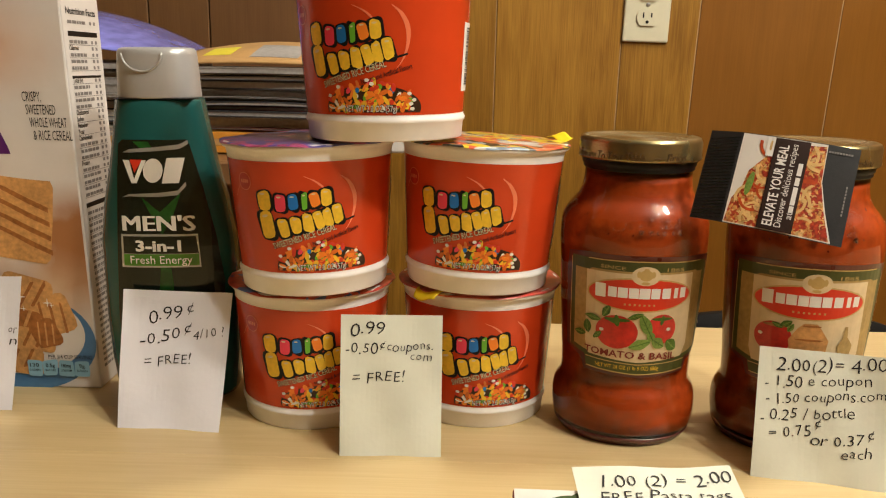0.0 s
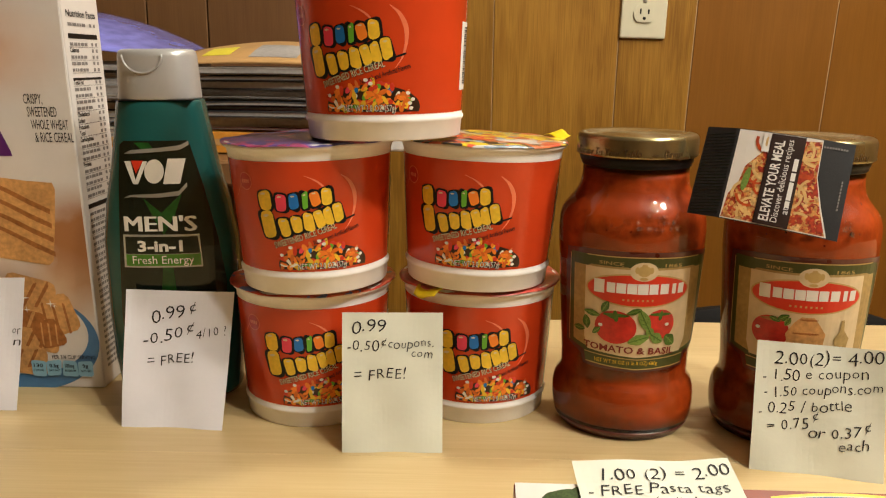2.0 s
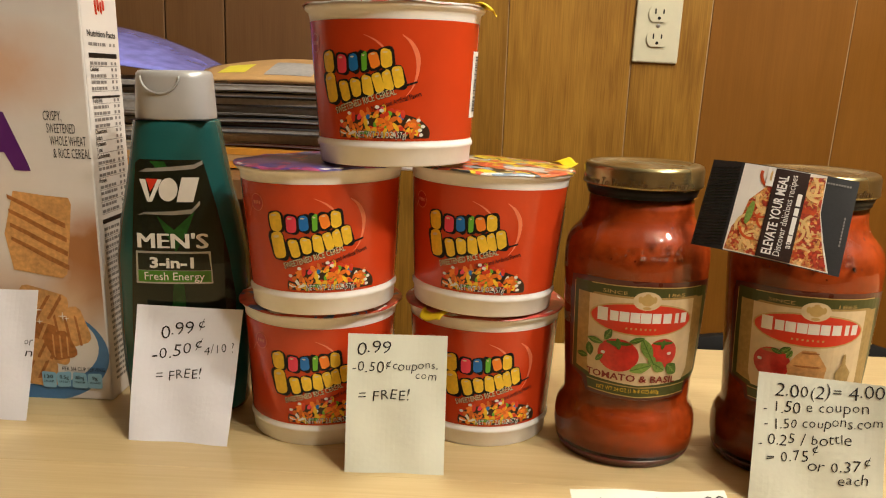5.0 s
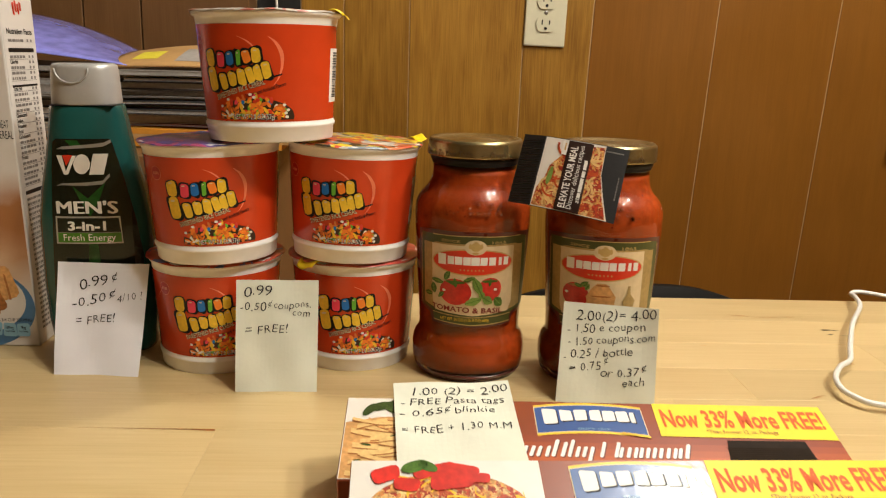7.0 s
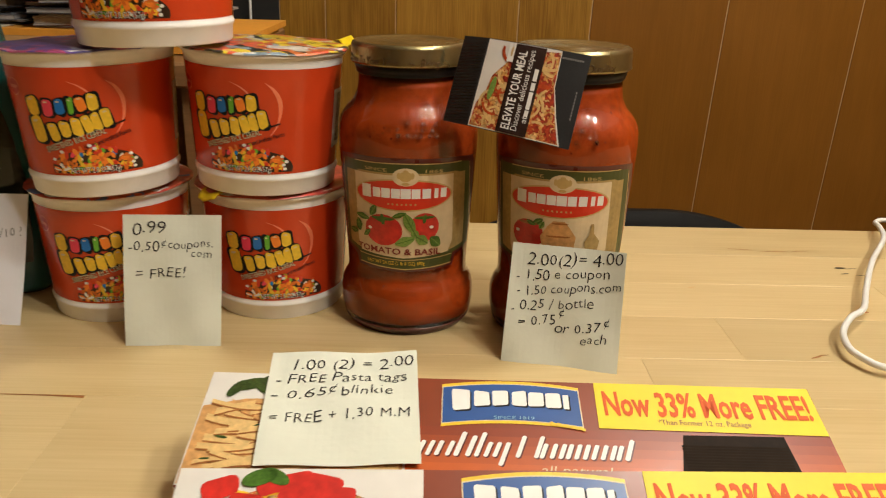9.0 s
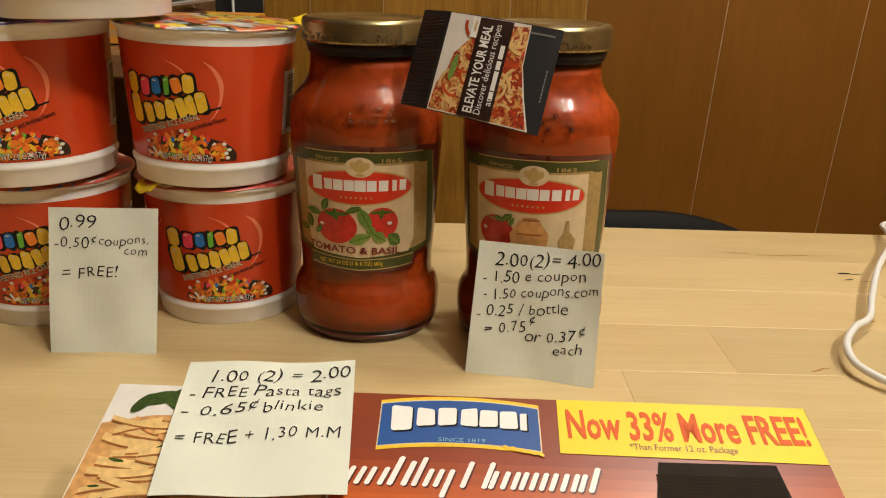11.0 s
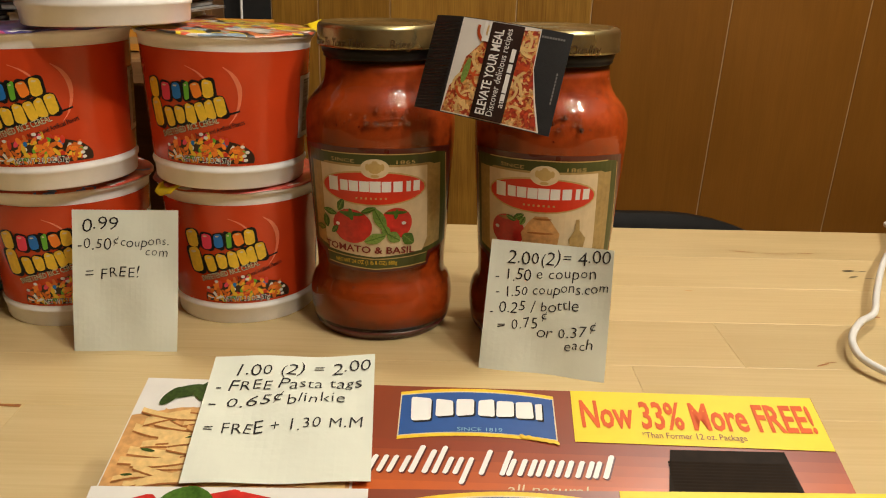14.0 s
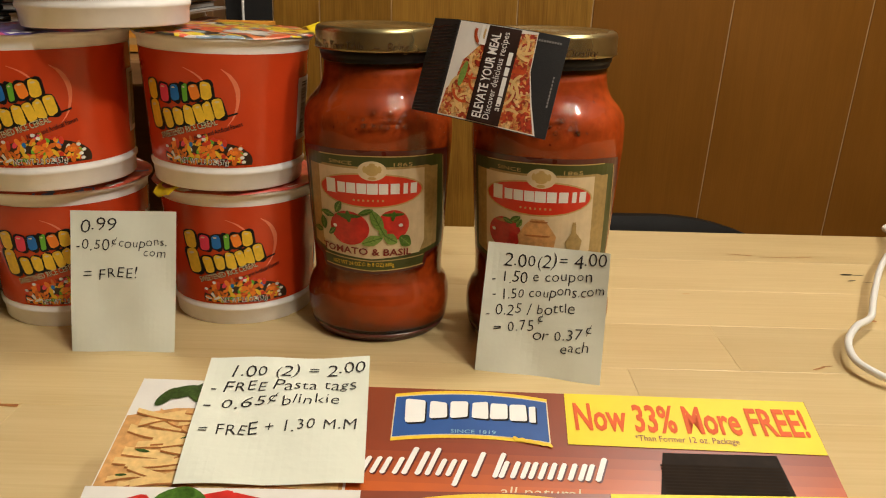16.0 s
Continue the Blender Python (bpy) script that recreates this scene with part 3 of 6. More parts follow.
def chair():
    c = thing("chair", pose(0.337, 0.83, 0), "black plastic chair behind the table, curved backrest", "chair")
    def back(u, v):
        x = -0.19 + 0.38 * u
        top = 0.743 - 0.42 * max(0, abs(x) - 0.03) ** 2.0 / 0.19
        return (x, 0.28 * x * x * 4 - 0.05, 0.50 + (top - 0.50) * v)
    part("backrest", sheet_solid(back, 28, 8, -0.014), BLACK_PLASTIC, c, smooth=True)
    part("seat", block(-0.21, -0.46, 0.43, 0.21, -0.045, 0.455, 0.01, 3), BLACK_PLASTIC, c)
    for x in (-0.19, 0.17):
        part("leg", block(x, -0.44, 0.0, x + 0.022, -0.418, 0.43, 0.004), BLACK_PLASTIC, c)
        part("leg", block(x, -0.045, 0.0, x + 0.022, -0.023, 0.66, 0.004), BLACK_PLASTIC, c)


# ---- things on the table ----
CUP_H = 0.0900


def cup_radius(z):
    return 0.0452 + (0.0506 - 0.0452) * z / 0.085


def cup_surface(u, v, lift):
    r = cup_radius(v) + lift
    a = u / 0.048
    return Vector((r * math.sin(a), -r * math.cos(a), v))


def cup():
    c = thing("cereal_cup", pose(0, 0, 0), "red paper cereal cup with white rim and base", "cereal cup", "stacked cereal cups")
    prof = [(0.038, 0.003), (0.0428, 0.003), (0.0428, 0.0), (0.0446, 0.0), (0.0452, 0.0008), (0.0459, 0.0092), (0.0468, 0.0100), (0.0471, 0.0118), (0.0464, 0.0128), (cup_radius(0.0146), 0.0146)]
    prof += [(cup_radius(z), z) for z in (0.03, 0.05, 0.074, 0.082)]
    prof += [(0.0512, 0.0856), (0.0527, 0.0864), (0.0534, 0.0876), (0.0531, 0.0890), (0.0518, 0.0896), (0.0, 0.0896)]
    part("cup_body", lathe(prof, 72, True, False), CUP_WHITE, c, "white glossy paper cup", smooth=True)
    part("printed_sleeve", lathe([(cup_radius(z) + 0.0002, z) for z in (0.0145, 0.03, 0.045, 0.06, 0.0800)], 72, False, False), CUP_RED, c, "glossy red-orange printed label", smooth=True)
    return c


def jar_surface(u, v, lift):
    r = jar_radius(v) + lift
    a = u / 0.0455
    return Vector((r * math.sin(a), -r * jar_depth(v) * math.cos(a), v))


def jar_depth(v):
    """The jar is a little flatter from front to back, but for its round neck."""
    return 0.93 + 0.07 * min(1, max(0, (v - 0.14) / 0.025))


JAR = [(0.0, 0.004), (0.030, 0.004), (0.036, 0.0008), (0.039, 0.0), (0.0418, 0.0025), (0.0443, 0.009), (0.0453, 0.017), (0.0452, 0.024), (0.0444, 0.029), (0.0428, 0.0328), (0.0410, 0.0354), (0.0403, 0.0375),
       (0.0402, 0.041), (0.0405, 0.05), (0.0418, 0.068), (0.0432, 0.09), (0.0443, 0.108), (0.0451, 0.120), (0.0453, 0.129), (0.0449, 0.1360), (0.0439, 0.1402), (0.0424, 0.1432), (0.0402, 0.1462), (0.0376, 0.1490), (0.0352, 0.1522), (0.0334, 0.1562), (0.0325, 0.1610), (0.0322, 0.168), (0.0322, 0.178)]


def jar_radius(z):
    for (r0, z0), (r1, z1) in zip(JAR[2:], JAR[3:]):
        if z0 <= z <= z1:
            return r0 + (r1 - r0) * (z - z0) / max(1e-6, z1 - z0)
    return 0.045


def jar(yaw, x, y):
    j = thing("sauce_jar", pose(x, y, T, 0, 0, yaw), "glass jar of red tomato sauce with gold lid", "sauce jar", "sauce jars")
    shell = lathe(JAR, 80, False, True)
    fill = lathe([(0.0, 0.0065), (0.030, 0.0068), (0.0375, 0.0078)] + [(r - 0.0022, z) for r, z in JAR if 0.009 <= z <= 0.1635] + [(0.030, 0.1655), (0.0, 0.166)], 80, False, False)
    for bm in (shell, fill):
        bmesh.ops.remove_doubles(bm, verts=bm.verts[:], dist=0.00001)
        bmesh.ops.recalc_face_normals(bm, faces=bm.faces[:])
        for v in bm.verts:
            v.co.y *= jar_depth(v.co.z)
    glass = part("jar_body", shell, GLASS, j, "clear glossy glass with raised lettering", smooth=True)
    glass.visible_shadow = False
    part("sauce_fill", fill, SAUCE, j, "red tomato sauce with flecks of herbs", smooth=True)
    lid = part("lid", lathe([(0.0345, 0.1745), (0.0362, 0.1747), (0.0370, 0.1757), (0.0366, 0.1768), (0.0366, 0.1850), (0.0358, 0.187), (0.0345, 0.1878), (0.0325, 0.1872), (0.031, 0.1862), (0.0135, 0.1862), (0.0125, 0.1868), (0.0, 0.187)], 72), LID_GOLD, j, "gold lacquered metal lid with lettering", smooth=True)
    # added black ring: the shade on the glass neck below the lid
    part("neck_seal", lathe([(0.0326, 0.1682), (0.0336, 0.1692), (0.0330, 0.1700), (0.0341, 0.1712), (0.0344, 0.1735), (0.0340, 0.1746)], 64, False, False), BLACK, j, "black ring painted as the shade below the lid", smooth=True)
    return j, lid


def bottle():
    b = thing("shampoo_bottle", pose(-0.1795, 0.527, T + 0.0006, 0, -1.0, 3), "teal green shampoo bottle with silver flip cap", "shampoo bottle")
    def ring(z, w, d, q=2.6, dx=0):
        out = []
        for k in range(64):
            a = 2 * math.pi * k / 64
            c, s = math.cos(a), math.sin(a)
            f = (abs(c) ** q + abs(s) ** q) ** (-1 / q)
            out.append((dx + w * f * c, d * f * s, z))
        return out
    body = [(0.0, 0.036, 0.017), (0.002, 0.039, 0.019), (0.006, 0.041, 0.021), (0.03, 0.0435, 0.0225), (0.06, 0.0445, 0.023), (0.085, 0.0440, 0.023), (0.11, 0.0438, 0.0225), (0.135, 0.0402, 0.022),
            (0.16, 0.0345, 0.0215), (0.18, 0.0308, 0.021), (0.195, 0.0283, 0.0205), (0.2005, 0.0275, 0.0202), (0.2018, 0.0266, 0.0195)]
    part("bottle_body", loft([ring(*r) for r in body]), BOTTLE_GREEN, b, "translucent teal green plastic", smooth=True)
    cap = part("flip_cap", loft([ring(z, w, d) for z, w, d in ((0.2022, 0.0253, 0.0206), (0.2032, 0.0255, 0.0208), (0.215, 0.0250, 0.0203), (0.2285, 0.0242, 0.0195), (0.2315, 0.0238, 0.019), (0.2330, 0.0226, 0.0178), (0.2336, 0.0205, 0.0155))]), CAP_SILVER, b, "silver plastic flip-top cap", smooth=True)
    return b, cap, body


def bottle_width(body, z):
    for (z0, w0, d0), (z1, w1, d1) in zip(body, body[1:]):
        if z0 <= z <= z1:
            f = (z - z0) / (z1 - z0)
            return w0 + (w1 - w0) * f, d0 + (d1 - d0) * f
    return body[-1][1:]


def cereal_box():
    b = thing("cereal_box", pose(-0.2365, 0.5265, T, 0, 0, 0), "white printed carton of breakfast cereal standing upright", "cereal box")
    part("carton", block(-0.195, 0.0, 0.0, 0.0, 0.056, 0.292, 0.0012, 2), BOX_WHITE, b)
    return b


def pasta_box(x, y, yaw, lean=15, deep=0.036):
    """Origin: the middle of the far upper edge; the face slopes down towards the front."""
    b = thing("pasta_box", pose(x, y, T + 0.0348 + 0.0171, lean, 0, yaw), "rust-red and yellow pasta carton lying on the table", "pasta box", "pasta boxes")
    part("carton", block(-0.1395, -0.066, -deep, 0.1395, 0.0, 0.0, 0.0008, 1), RUST, b)
    return b


def note(name_label, bl, br, tl, tr, material, curl=0.003, group="price notes"):
    n = thing("price_note", pose(*bl), name_label, "paper note", group)
    B, R, L, Q = (Vector(p) - Vector(bl) for p in (bl, br, tl, tr))
    nrm = (R - B).cross(L - B).normalized()
    def f(u, v):
        p = (B * (1 - u) + R * u) * (1 - v) + (L * (1 - u) + Q * u) * v
        return p + nrm * (curl * (4 * (u - 0.5) ** 2 - 1) * (0.4 + 0.6 * v) + 0.0006 * math.sin(9 * u + 5 * v))
    part("paper", sheet_solid(f, 20, 20, 0.00018), material, n)
    W, Hh = (R - B).length, (L - B).length
    def surface(u, v, lift):
        return f(u / W, v / Hh) + nrm * lift
    return n, surface, W, Hh


def cable():
    c = thing("white_cable", pose(0, 0, 0), "thin white charging cable lying on the table", "cable")
    pts = [(0.75, 0.60, T + 0.0026), (0.66, 0.675, T + 0.004), (0.61, 0.698, T + 0.005), (0.578, 0.716, T + 0.006), (0.561, 0.706, T + 0.007), (0.552, 0.682, T + 0.010), (0.535, 0.643, T + 0.012), (0.496, 0.586, T + 0.012), (0.464, 0.531, T + 0.010), (0.446, 0.498, T + 0.009),
           (0.428, 0.480, T + 0.010), (0.413, 0.459, T + 0.009), (0.407, 0.438, T + 0.008), (0.411, 0.424, T + 0.007), (0.421, 0.415, T + 0.006), (0.455, 0.412, T + 0.004), (0.52, 0.415, T + 0.0028), (0.62, 0.42, T + 0.0024), (0.78, 0.40, T + 0.0024)]
    part("cord", tube(spline(pts, 8), 0.0023, 10), WHITE_CABLE, c, smooth=True)


room()
table()
outlet()
chair()
CUPS = [((-0.0840, 0.515, T), 4, 0), ((0.0270, 0.525, T), 1, 0), ((-0.0790, 0.500, T + CUP_H + 0.0022), 3, -1.6), ((0.0245, 0.512, T + CUP_H + 0.0022), -15, 1.6), ((-0.0330, 0.486, T + 2 * CUP_H + 0.0052), -17, -1.2)]
c0 = cup()
cups = [c0]
c0.matrix_world = pose(*CUPS[0][0], 0, 0, CUPS[0][1])
jars = [jar(-3, 0.1215, 0.4965), jar(-12, 0.2235, 0.4880)]
shampoo, shampoo_cap, shampoo_body = bottle()
carton = cereal_box()
pasta = [pasta_box(0.1765, 0.310, -1.2), pasta_box(0.1835, 0.2405, 1.0, 19, 0.031)]
papers = [
    note("white note with handwritten prices before the shampoo bottle", (-0.2, 0.466, T), (-0.135, 0.463, T), (-0.2035, 0.497, T + 0.082), (-0.1315, 0.494, T + 0.082), NOTE_WHITE),
    note("pale yellow note with handwritten prices leaning on cups", (-0.0555, 0.437, T), (0.0045, 0.439, T), (-0.0575, 0.461, T + 0.080), (0.0035, 0.467, T + 0.079), NOTE_YELLOW, 0.001),
    note("pale yellow note with handwritten prices before a jar", (0.183, 0.4268, T), (0.253, 0.4118, T), (0.189, 0.4485, T + 0.0715), (0.2565, 0.4325, T + 0.0715), NOTE_YELLOW),
    note("pale yellow note with handwritten prices on a pasta box", *(pasta[0].matrix_world @ Vector(p) for p in ((-0.1085, -0.057, 0.0030), (-0.0390, -0.0535, 0.0030), (-0.1135, 0.0122, 0.0024), (-0.0445, 0.0160, 0.0022))), NOTE_YELLOW, 0.0006),
    note("white note with handwriting before the cereal box", (-0.345, 0.485, T), (-0.2785, 0.487, T), (-0.347, 0.515, T + 0.083), (-0.2800, 0.517, T + 0.083), NOTE_WHITE),
]
cable()


# ---- printed art on the cups ----
def cup_art(c):
    sleeve = [o for o in c.children if o.name.startswith("printed_sleeve")][0]

    def at(px, py):
        a = math.asin(max(-0.99, min(0.99, (px - 400) / 385))) + radians(12)
        return 0.048 * a, 0.0720 - (py - 212) * 0.000114

    def slab(px, py, w, h, turn, seed, grow=0.0):
        u, v = at(px, py)
        return chunk(u, v, w * 0.000125 + grow, h * 0.000114 + grow, radians(turn), seed)

    first = [(160, 340, 78, 105, 5, YOLK), (228, 350, 58, 92, 4, PINK), (284, 345, 50, 86, 2, BLUE), (334, 340, 30, 92, 4, GREEN), (378, 330, 50, 82, 5, ORANGE_LIGHT), (432, 324, 54, 92, 6, YOLK)]
    second = [(165, 468, 82, 150, 12, YOLK), (236, 476, 56, 98, 12, YOLK), (291, 464, 56, 100, 12, YOLK), (345, 450, 56, 100, 12, YOLK), (394, 438, 46, 96, 12, YOLK), (436, 424, 44, 94, 12, YOLK), (481, 410, 52, 104, 12, YOLK)]
    rim = bmesh.new()
    for k, (px, py, w, h, turn, _) in enumerate(first + second):
        poly(cup_surface, slab(px, py, w, h, turn, k, 0.0016), 0.0004, bm=rim)
    part("logo_outline", rim, BLACK, sleeve)
    for k, (px, py, w, h, turn, m) in enumerate(first + second):
        bm = bmesh.new()
        # one plain rounded slab, with a lighter chip, for each sign of the logo
        u, v = at(px, py)
        W, H, t = w * 0.000125, h * 0.000114, radians(turn)
        poly(cup_surface, chunk(u, v, W * (0.82 + 0.05 * (k % 3)), H * (0.92 + 0.05 * (k % 2)), t + 0.05 * ((k * 5) % 3 - 1), 50 + 7 * k, 0.34), 0.0005, bm=bm)
        part("logo_block", bm, m, sleeve)
    crest = bmesh.new()
    for k, (px, py, w, h, turn, _) in enumerate(first + second):
        u, v = at(px, py)
        W, H, t = w * 0.000125, h * 0.000114, radians(turn)
        poly(cup_surface, ellipse(u - 0.1 * W, v + 0.33 * H, 0.20 * W, 0.05 * H, 8, t), 0.00058, bm=crest)
    part("logo_shine", crest, CREAM, sleeve)
    # two lines of small lettering, slanting up
    u, v = at(188, 590)
    part("small_lettering_outline", letters(cup_surface, "SWEETENED RICE CEREAL", u, v, 0.0052, 0.0004, radians(17), 0.04, 0, 0.0390), BLACK, sleeve)
    part("small_lettering", letters(cup_surface, "SWEETENED RICE CEREAL", u, v, 0.0052, 0.00055, radians(17), 0.008, 0, 0.0390), CREAM, sleeve, "cream lettering")
    u, v = at(366, 572)
    part("fine_lettering", letters(cup_surface, "Natural and Artificial Flavors", u, v, 0.0040, 0.0005, radians(17), 0.01, 0, 0.029), BLACK, sleeve)
    u, v = at(515, 440)
    part("brand_bar", poly(cup_surface, chunk(u + 0.003, v, 0.007, 0.0011, radians(17), 3), 0.0004), BLACK, sleeve)
    # heap of coloured cereal flakes in a dark bowl
    u, v = at(398, 672)
    bowl = [(uu, vv) for uu, vv in ellipse(u + 0.0012, v - 0.001, 0.0280, 0.0122, 60) if vv > 0.0156]
    part("bowl_picture", poly(cup_surface, bowl, 0.0004), BOWL_DARK, sleeve)
    rnd = random.Random(8)
    mats = [ORANGE_LIGHT, YOLK, GREEN, PINK, BLUE, WHITE, LOGO_RED, ORANGE]
    groups = {k: bmesh.new() for k in range(len(mats))}
    for i in range(250):
        x, y = rnd.uniform(-1, 1), rnd.uniform(-1, 1)
        if x * x + max(0, y) ** 2 > 0.95:
            continue
        k = rnd.choices(range(8), (10, 5, 3.5, 1.5, 1, 2, 6, 8))[0]
        vv = v + 0.0128 * y
        if vv < 0.0172:
            continue
        poly(cup_surface, ellipse(u + 0.0255 * x, vv, rnd.uniform(0.0014, 0.0032), rnd.uniform(0.0007, 0.0015), 9, rnd.uniform(0, 3)), 0.00045 + i * 0.0000009, bm=groups[k])
    for x, y in ((-0.95, 0.5), (-0.72, 0.95), (-0.05, 1.3), (0.05, 1.12), (0.86, 0.62), (0.97, 0.3), (0.9, 0.1), (0.93, -0.15)):
        poly(cup_surface, ellipse(u + 0.0255 * x, v + 0.0105 * y, 0.0013, 0.001, 10), 0.0007, bm=groups[5])
    for k, bm in groups.items():
        tagged(part("cereal_flake", bm, mats[k], sleeve), kind="stuff")
    u, v = at(283, 700)
    part("weight_outline", letters(cup_surface, "NET WT 2.0 OZ (57g)", u, v, 0.0050, 0.0009, 0, 0.05, 0, 0.0295), BLACK, sleeve)
    part("weight_lettering", letters(cup_surface, "NET WT 2.0 OZ (57g)", u, v, 0.0050, 0.00105, 0, 0.0, 0, 0.0295), WHITE, sleeve, "white lettering")
    # pale swirls and round badge
    for path in ([(335, 213, 3), (378, 235, 7), (410, 262, 8), (432, 292, 2)], [(498, 213, 3), (535, 250, 12), (560, 310, 16), (562, 380, 12), (545, 450, 8), (515, 500, 2)], [(45, 330, 1), (70, 260, 5), (140, 215, 2)]):
        pts = spline([(*at(x, y), w * 0.00008) for x, y, w in path], 6)
        poly_pts = [(p.x - p.z, p.y - p.z * 0.3) for p in pts] + [(p.x + p.z, p.y + p.z * 0.3) for p in pts[::-1]]
        part("swirl", poly(cup_surface, poly_pts, 0.00035), SWIRL, sleeve)
    u, v = at(85, 248)
    part("badge", poly(cup_surface, ellipse(u, v, 0.0052, 0.0052), 0.0004), BADGE, sleeve)
    ring = bmesh.new()
    for k in range(24):
        a, b = 2 * math.pi * k / 24, 2 * math.pi * (k + 1) / 24
        poly(cup_surface, [(u + r * math.cos(t), v + r * math.sin(t)) for r, t in ((0.0049, a), (0.0053, a), (0.0053, b), (0.0049, b))], 0.0005, bm=ring)
    for dx, w in ((-0.0026, 0.0014), (-0.0008, 0.0011), (0.0008, 0.0011), (0.0024, 0.0012)):
        poly(cup_surface, chunk(u + dx, v, w, 0.0022, 0, 2), 0.0005, bm=ring)
    part("badge_ring", ring, SWIRL, sleeve)
    # bar code on the side, as plain bars
    u = 0.048 * radians(99)
    part("bar_code_panel", poly(cup_surface, rect(u - 0.0095, 0.0265, u + 0.0095, 0.0645), 0.0004), WHITE, sleeve)
    bars, v = bmesh.new(), 0.030
    while v < 0.061:
        h = rnd.choice((0.0003, 0.0006, 0.0009))
        poly(cup_surface, rect(u - 0.005, v, u + 0.0065, v + h), 0.00055, bm=bars)
        v += h + rnd.choice((0.0004, 0.0007))
    part("bar_code", bars, BLACK, sleeve)


def cup_lid(c, art, tab_angle, tab_mat, seed):
    rnd = random.Random(seed)
    n = 72
    wave = [0.0012 * math.sin(5 * 2 * math.pi * k / n + seed) * rnd.random() for k in range(n)]
    bm = bmesh.new()
    rings = []
    for r, z in ((0.002, 0.0912), (0.03, 0.0908), (0.046, 0.0902), (0.0524, 0.0900), (0.0540, 0.0896), (0.0543, 0.0889)):
        rings.append([((r + (wave[k] * 0.6 if r > 0.052 else 0)) * math.cos(2 * math.pi * k / n), (r + (wave[k] * 0.6 if r > 0.052 else 0)) * math.sin(2 * math.pi * k / n), z + (wave[k] * 0.3 - 0.0002 if r > 0.052 else 0) + 0.0004 * math.sin(9 * k / n * 6.28 + r * 200) * (r / 0.055)) for k in range(n)])
    loft(rings, True, False, bm)
    bmesh.ops.recalc_face_normals(bm, faces=bm.faces[:])
    lid = part("lid_film", bm, LID_ART[art], c, "printed peel-off foil lid", smooth=True)
    if tab_mat is not None:
        a = radians(tab_angle)
        def f(u, v):
            r = 0.0515 + 0.0085 * v
            t = a + (u - 0.5) * 0.42 * (1 - 0.35 * v)
            return (r * math.cos(t), r * math.sin(t), 0.0899 + 0.002 * v - 0.006 * v * v * (1 if seed % 2 else -0.2) + 0.0015 * math.sin(u * 5 + seed))
        part("pull_tab", sheet_solid(f, 8, 6, 0.0003), tab_mat, lid, "yellow pull tab", smooth=True)


